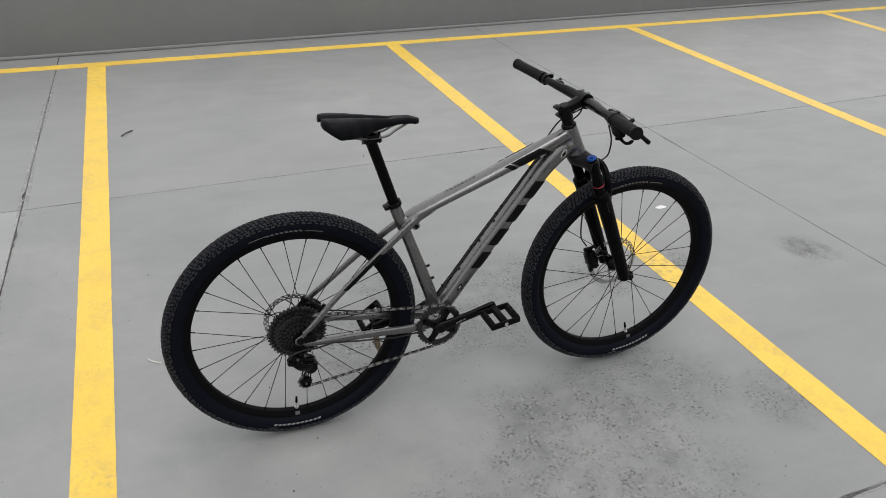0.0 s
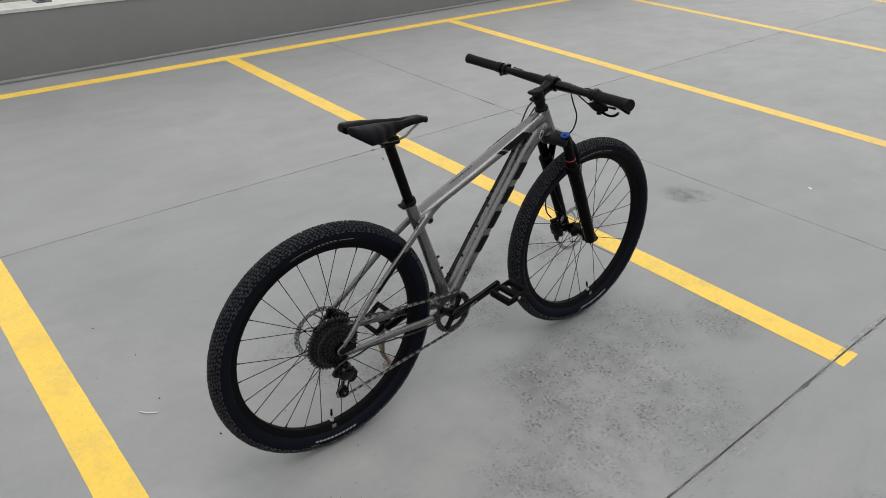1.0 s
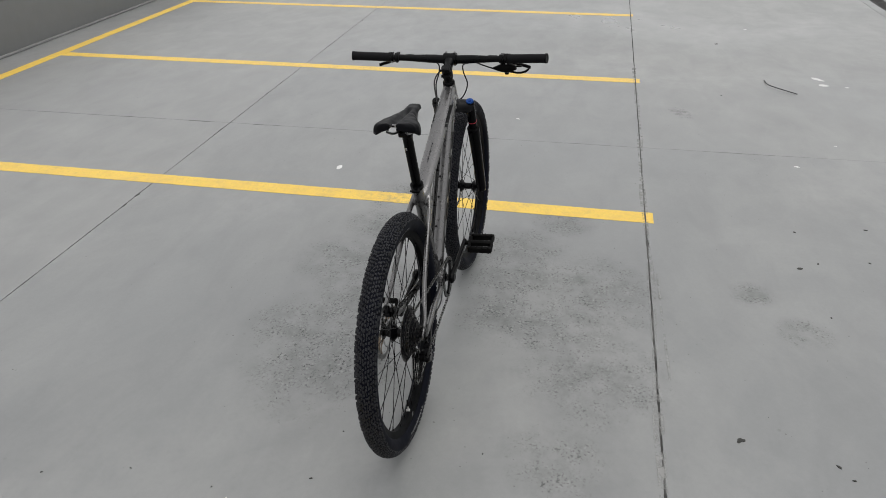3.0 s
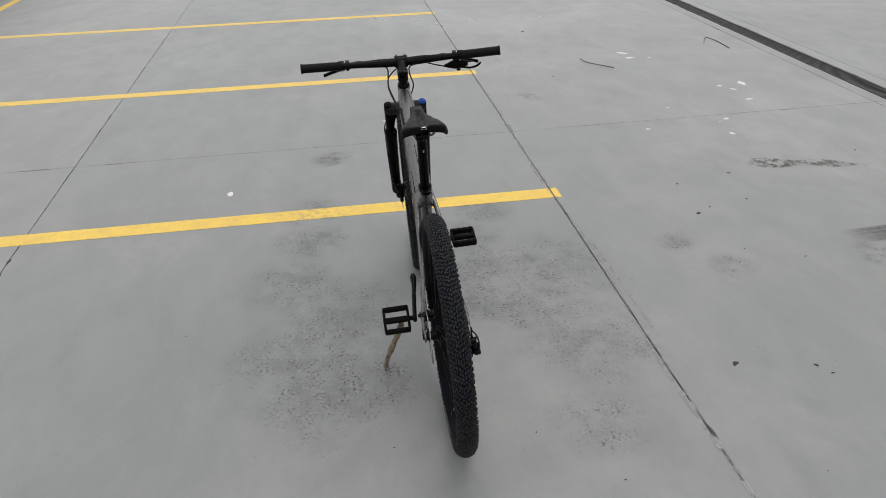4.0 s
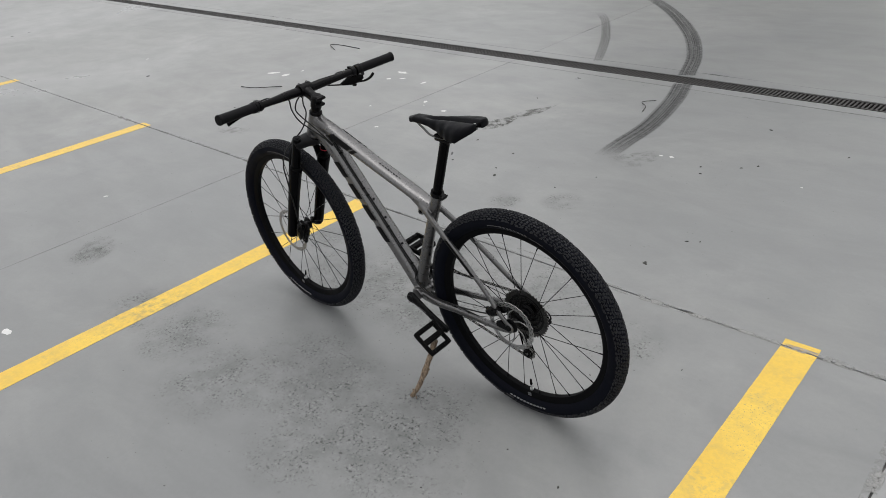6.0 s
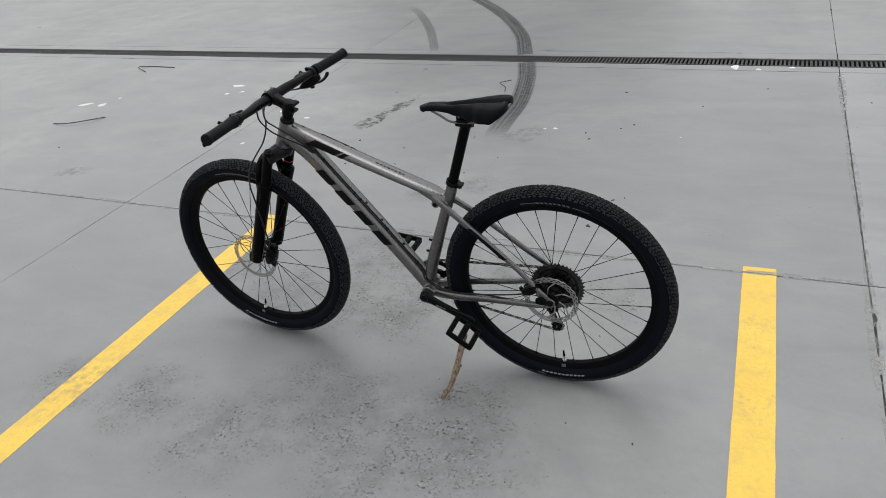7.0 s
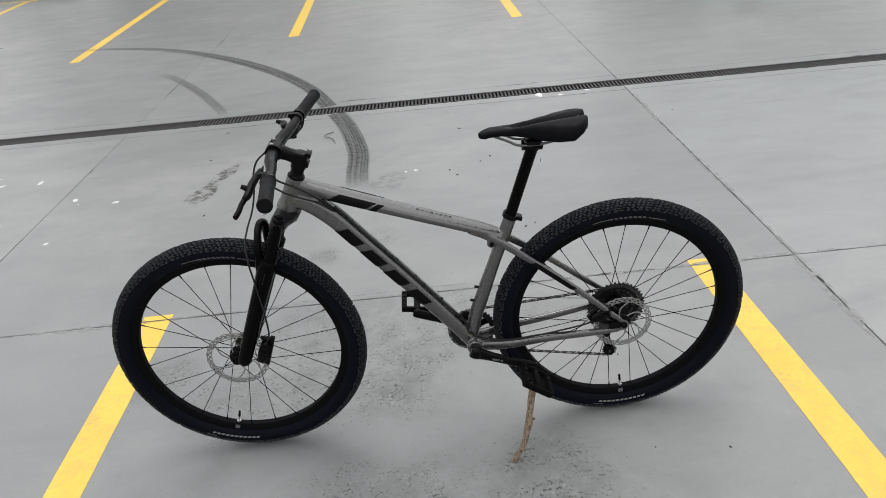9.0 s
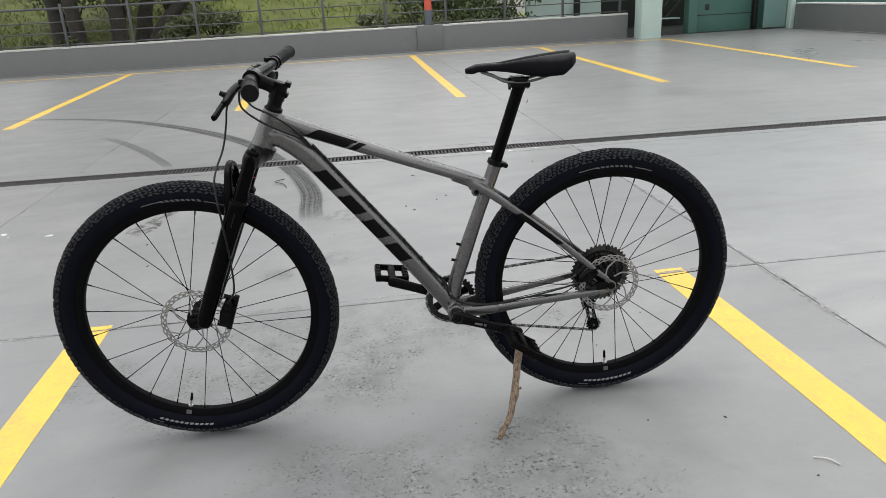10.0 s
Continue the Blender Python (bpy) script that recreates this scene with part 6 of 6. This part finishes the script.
def build_chain():
    p = chain_path()
    seg = np.linalg.norm(np.diff(p, axis=0), axis=1)
    run = np.concatenate([[0], np.cumsum(seg)])
    n = int(run[-1] / 0.0127 / 2) * 2
    step = run[-1] / n
    at = lambda s: np.array([np.interp(s, run, p[:, 0]), np.interp(s, run, p[:, 1])])
    y_of = lambda x: -0.034 - 0.0165 * min(1, max(0, (x - 0.02) / 0.40))
    inner, outer = bmesh.new(), bmesh.new()
    for k in range(n):
        a, b = at(k * step), at(((k + 1) * step) % run[-1])
        c, d = (a + b) / 2, b - a
        on_cog = math.hypot(c[0], c[1] - AXLE) < 0.066
        bm = outer if k % 2 and not on_cog else inner
        y = y_of(c[0])
        w = 0.0030 if k % 2 else 0.0021
        for s in (-1, 1):
            m = Matrix.Translation((c[0], y + s * w, c[1])) @ Matrix.Rotation(-math.atan2(d[1], d[0]), 4, "Y")
            out = []
            L, h = 0.0127 / 2, 0.0046
            for q in range(14):
                t = 2 * math.pi * q / 14
                z = h * math.sin(t)
                x = math.copysign(L, math.cos(t)) + 0.0036 * math.cos(t)
                if abs(math.cos(t)) < 0.35:
                    x, z = 0.3 * L * math.cos(t), z * 0.5
                out.append((x, z))
            f = [bm.verts.new(m @ Vector((x, -0.0005, z))) for x, z in out]
            g = [bm.verts.new(m @ Vector((x, 0.0005, z))) for x, z in out]
            bm.faces.new(f[::-1])
            bm.faces.new(g)
            for q in range(14):
                bm.faces.new((f[q], f[(q + 1) % 14], g[(q + 1) % 14], g[q]))
        rod(inner, (a[0], y - 0.0041, a[1]), (a[0], y + 0.0041, a[1]), 0.0021, 8)
    for bm in (inner, outer):
        bmesh.ops.recalc_face_normals(bm, faces=bm.faces)
    chain = part("chain", inner, CHAIN_IN, bike, "oiled steel bicycle chain", 30)
    tagged(part("chain_plate", outer, CHAIN, chain, "bright worn outer plates", 30), kind="stuff")


build_chain()

# rear derailleur: mount, two parallel links, lower knuckle and a long cage
bm = bmesh.new()
sweep(bm, [(0.002, -0.0725, 0.352, 0.004, 0.008), (0.004, -0.0745, 0.337, 0.004, 0.007), (-0.002, -0.0765, 0.328, 0.005, 0.008)], 12, 4)
rod(bm, (-0.002, -0.068, 0.327), (-0.002, -0.086, 0.327), 0.0115, 18)
block(bm, (0.036, 0.016, 0.020), Matrix.Translation((-0.018, -0.083, 0.319)) @ pose(0, 0, 0, 0, 35, 0), 0.003)
block(bm, (0.018, 0.018, 0.016), Matrix.Translation((-0.035, -0.084, 0.309)) @ pose(0, 0, 0, 0, 20, 0), 0.003)
sweep(bm, [(-0.026, -0.087, 0.307, 0.006, 0.010), (-0.008, -0.085, 0.290, 0.0065, 0.013), (0.016, -0.078, 0.277, 0.006, 0.012), (0.030, -0.066, 0.270, 0.006, 0.010)], 12, 4, (0, 1, 0), 3.0)
sweep(bm, [(-0.012, -0.078, 0.318, 0.004, 0.005), (0.012, -0.072, 0.300, 0.0045, 0.006), (0.034, -0.064, 0.288, 0.004, 0.006)], 12, 4, (0, 1, 0), 3.0)
block(bm, (0.026, 0.028, 0.027), Matrix.Translation((0.029, -0.061, 0.271)) @ pose(0, 0, 0, 0, 25, 0), 0.005)
rod(bm, (0.024, -0.046, 0.266), (0.024, -0.074, 0.264), 0.016, 20)
bmesh.ops.recalc_face_normals(bm, faces=bm.faces)
derailleur = part("rear_derailleur", bm, BLACK, bike, "black long-cage rear derailleur", 40)
for y in (-0.045, -0.024):
    bm = bmesh.new()
    # a slim skeleton plate: a rim round each wheel, joined by two bars
    for c, r in ((UP, 0.013), (LO, 0.0145)):
        lathe(bm, [(r * 0.55, y - 0.001), (r, y - 0.001), (r, y + 0.001), (r * 0.55, y + 0.001)], c.x, c.z, 20)
        for k in range(3):
            a = math.radians(30 + 120 * k)
            rod(bm, (c.x, y, c.z), (c.x + r * 0.7 * math.cos(a), y, c.z + r * 0.7 * math.sin(a)), 0.0016, 6)
    for dx in (-0.009, 0.009):
        rod(bm, (UP.x + dx, y, UP.z - 0.008), (LO.x + dx * 1.1, y, LO.z + 0.009), 0.0021, 8)
    bmesh.ops.recalc_face_normals(bm, faces=bm.faces)
    part("cage_plate", bm, BLACK, derailleur)
for c in (UP, LO):
    bm = bmesh.new()
    toothed(bm, c.x, c.z, -0.0345, 0.0185, 13, 0.0016, 0.009)
    rod(bm, (c.x, -0.032, c.z), (c.x, -0.037, c.z), 0.0085, 14)
    part("jockey_wheel", bm, PLASTIC, derailleur)
    bm = rod(bmesh.new(), (c.x, -0.0475, c.z), (c.x, -0.022, c.z), 0.0036, 10)
    part("jockey_bolt", bm, RAIL_STEEL, derailleur)
for x, z in ((-0.016, 0.322), (0.006, 0.331)):
    bm = rod(bmesh.new(), (x, -0.084, z), (x, -0.0955, z), 0.0042, 12)
    part("derailleur_bolt", bm, RAIL_STEEL, derailleur)

for ob in bike.children:
    if ob.name.split(".")[0] not in ("front_wheel", "rear_wheel", "rear_axle", "rear_derailleur", "rear_brake_caliper", "chain"):
        ob.location = SET + (Vector((-0.0035, 0, 0.003)) if ob.name in ("seat_post", "saddle", "seat_clamp") else Vector())


# ---- the stick that props the bike ----
def build_stick():
    foot, head = Vector((-1.337, 1.038, 0.0)), BIKE @ Vector((0.272, 0.130, 0.238))
    rnd = random.Random(3)
    rows = []
    for k in range(11):
        f = k / 10
        p = foot.lerp(head, f)
        bend = -0.013 * math.sin(f * math.pi) - 0.004 * math.sin(2 * f * math.pi)
        rows.append((p.x + bend + rnd.uniform(-0.0015, 0.0015), p.y - bend * 0.5 + rnd.uniform(-0.0015, 0.0015), p.z + (0.002 if k == 0 else 0), 0.0082 + 0.0022 * f + rnd.uniform(-0.0007, 0.0007) + (0.002 if k == 5 else 0)))
    bm = sweep(bmesh.new(), rows, 10, 4, (0, 1, 0.2))
    for v in bm.verts:
        v.co += Vector((1, 1, 0.2)) * 0.0011 * noise.noise(v.co * 90)
    bmesh.ops.recalc_face_normals(bm, faces=bm.faces)
    stick = part("prop_stick", bm, STICK, None, "", 60)
    tagged(stick, "crooked brown weathered stick propping the bicycle's pedal", "stick")
    p = foot.lerp(head, 0.55) + Vector((-0.013, 0.006, 0))
    bm = rod(bmesh.new(), p, p + Vector((-0.016, 0.003, 0.004)), 0.0055, 8, 0.0035)
    part("twig_stub", bm, STICK, stick)
    p = foot.lerp(head, 0.05)
    bm = rod(bmesh.new(), p + Vector((0, 0, 0.02)), p + Vector((-0.022, 0.006, -0.009)), 0.003, 6, 0.0015)
    part("splinter", bm, STICK, stick)


build_stick()
build_litter()
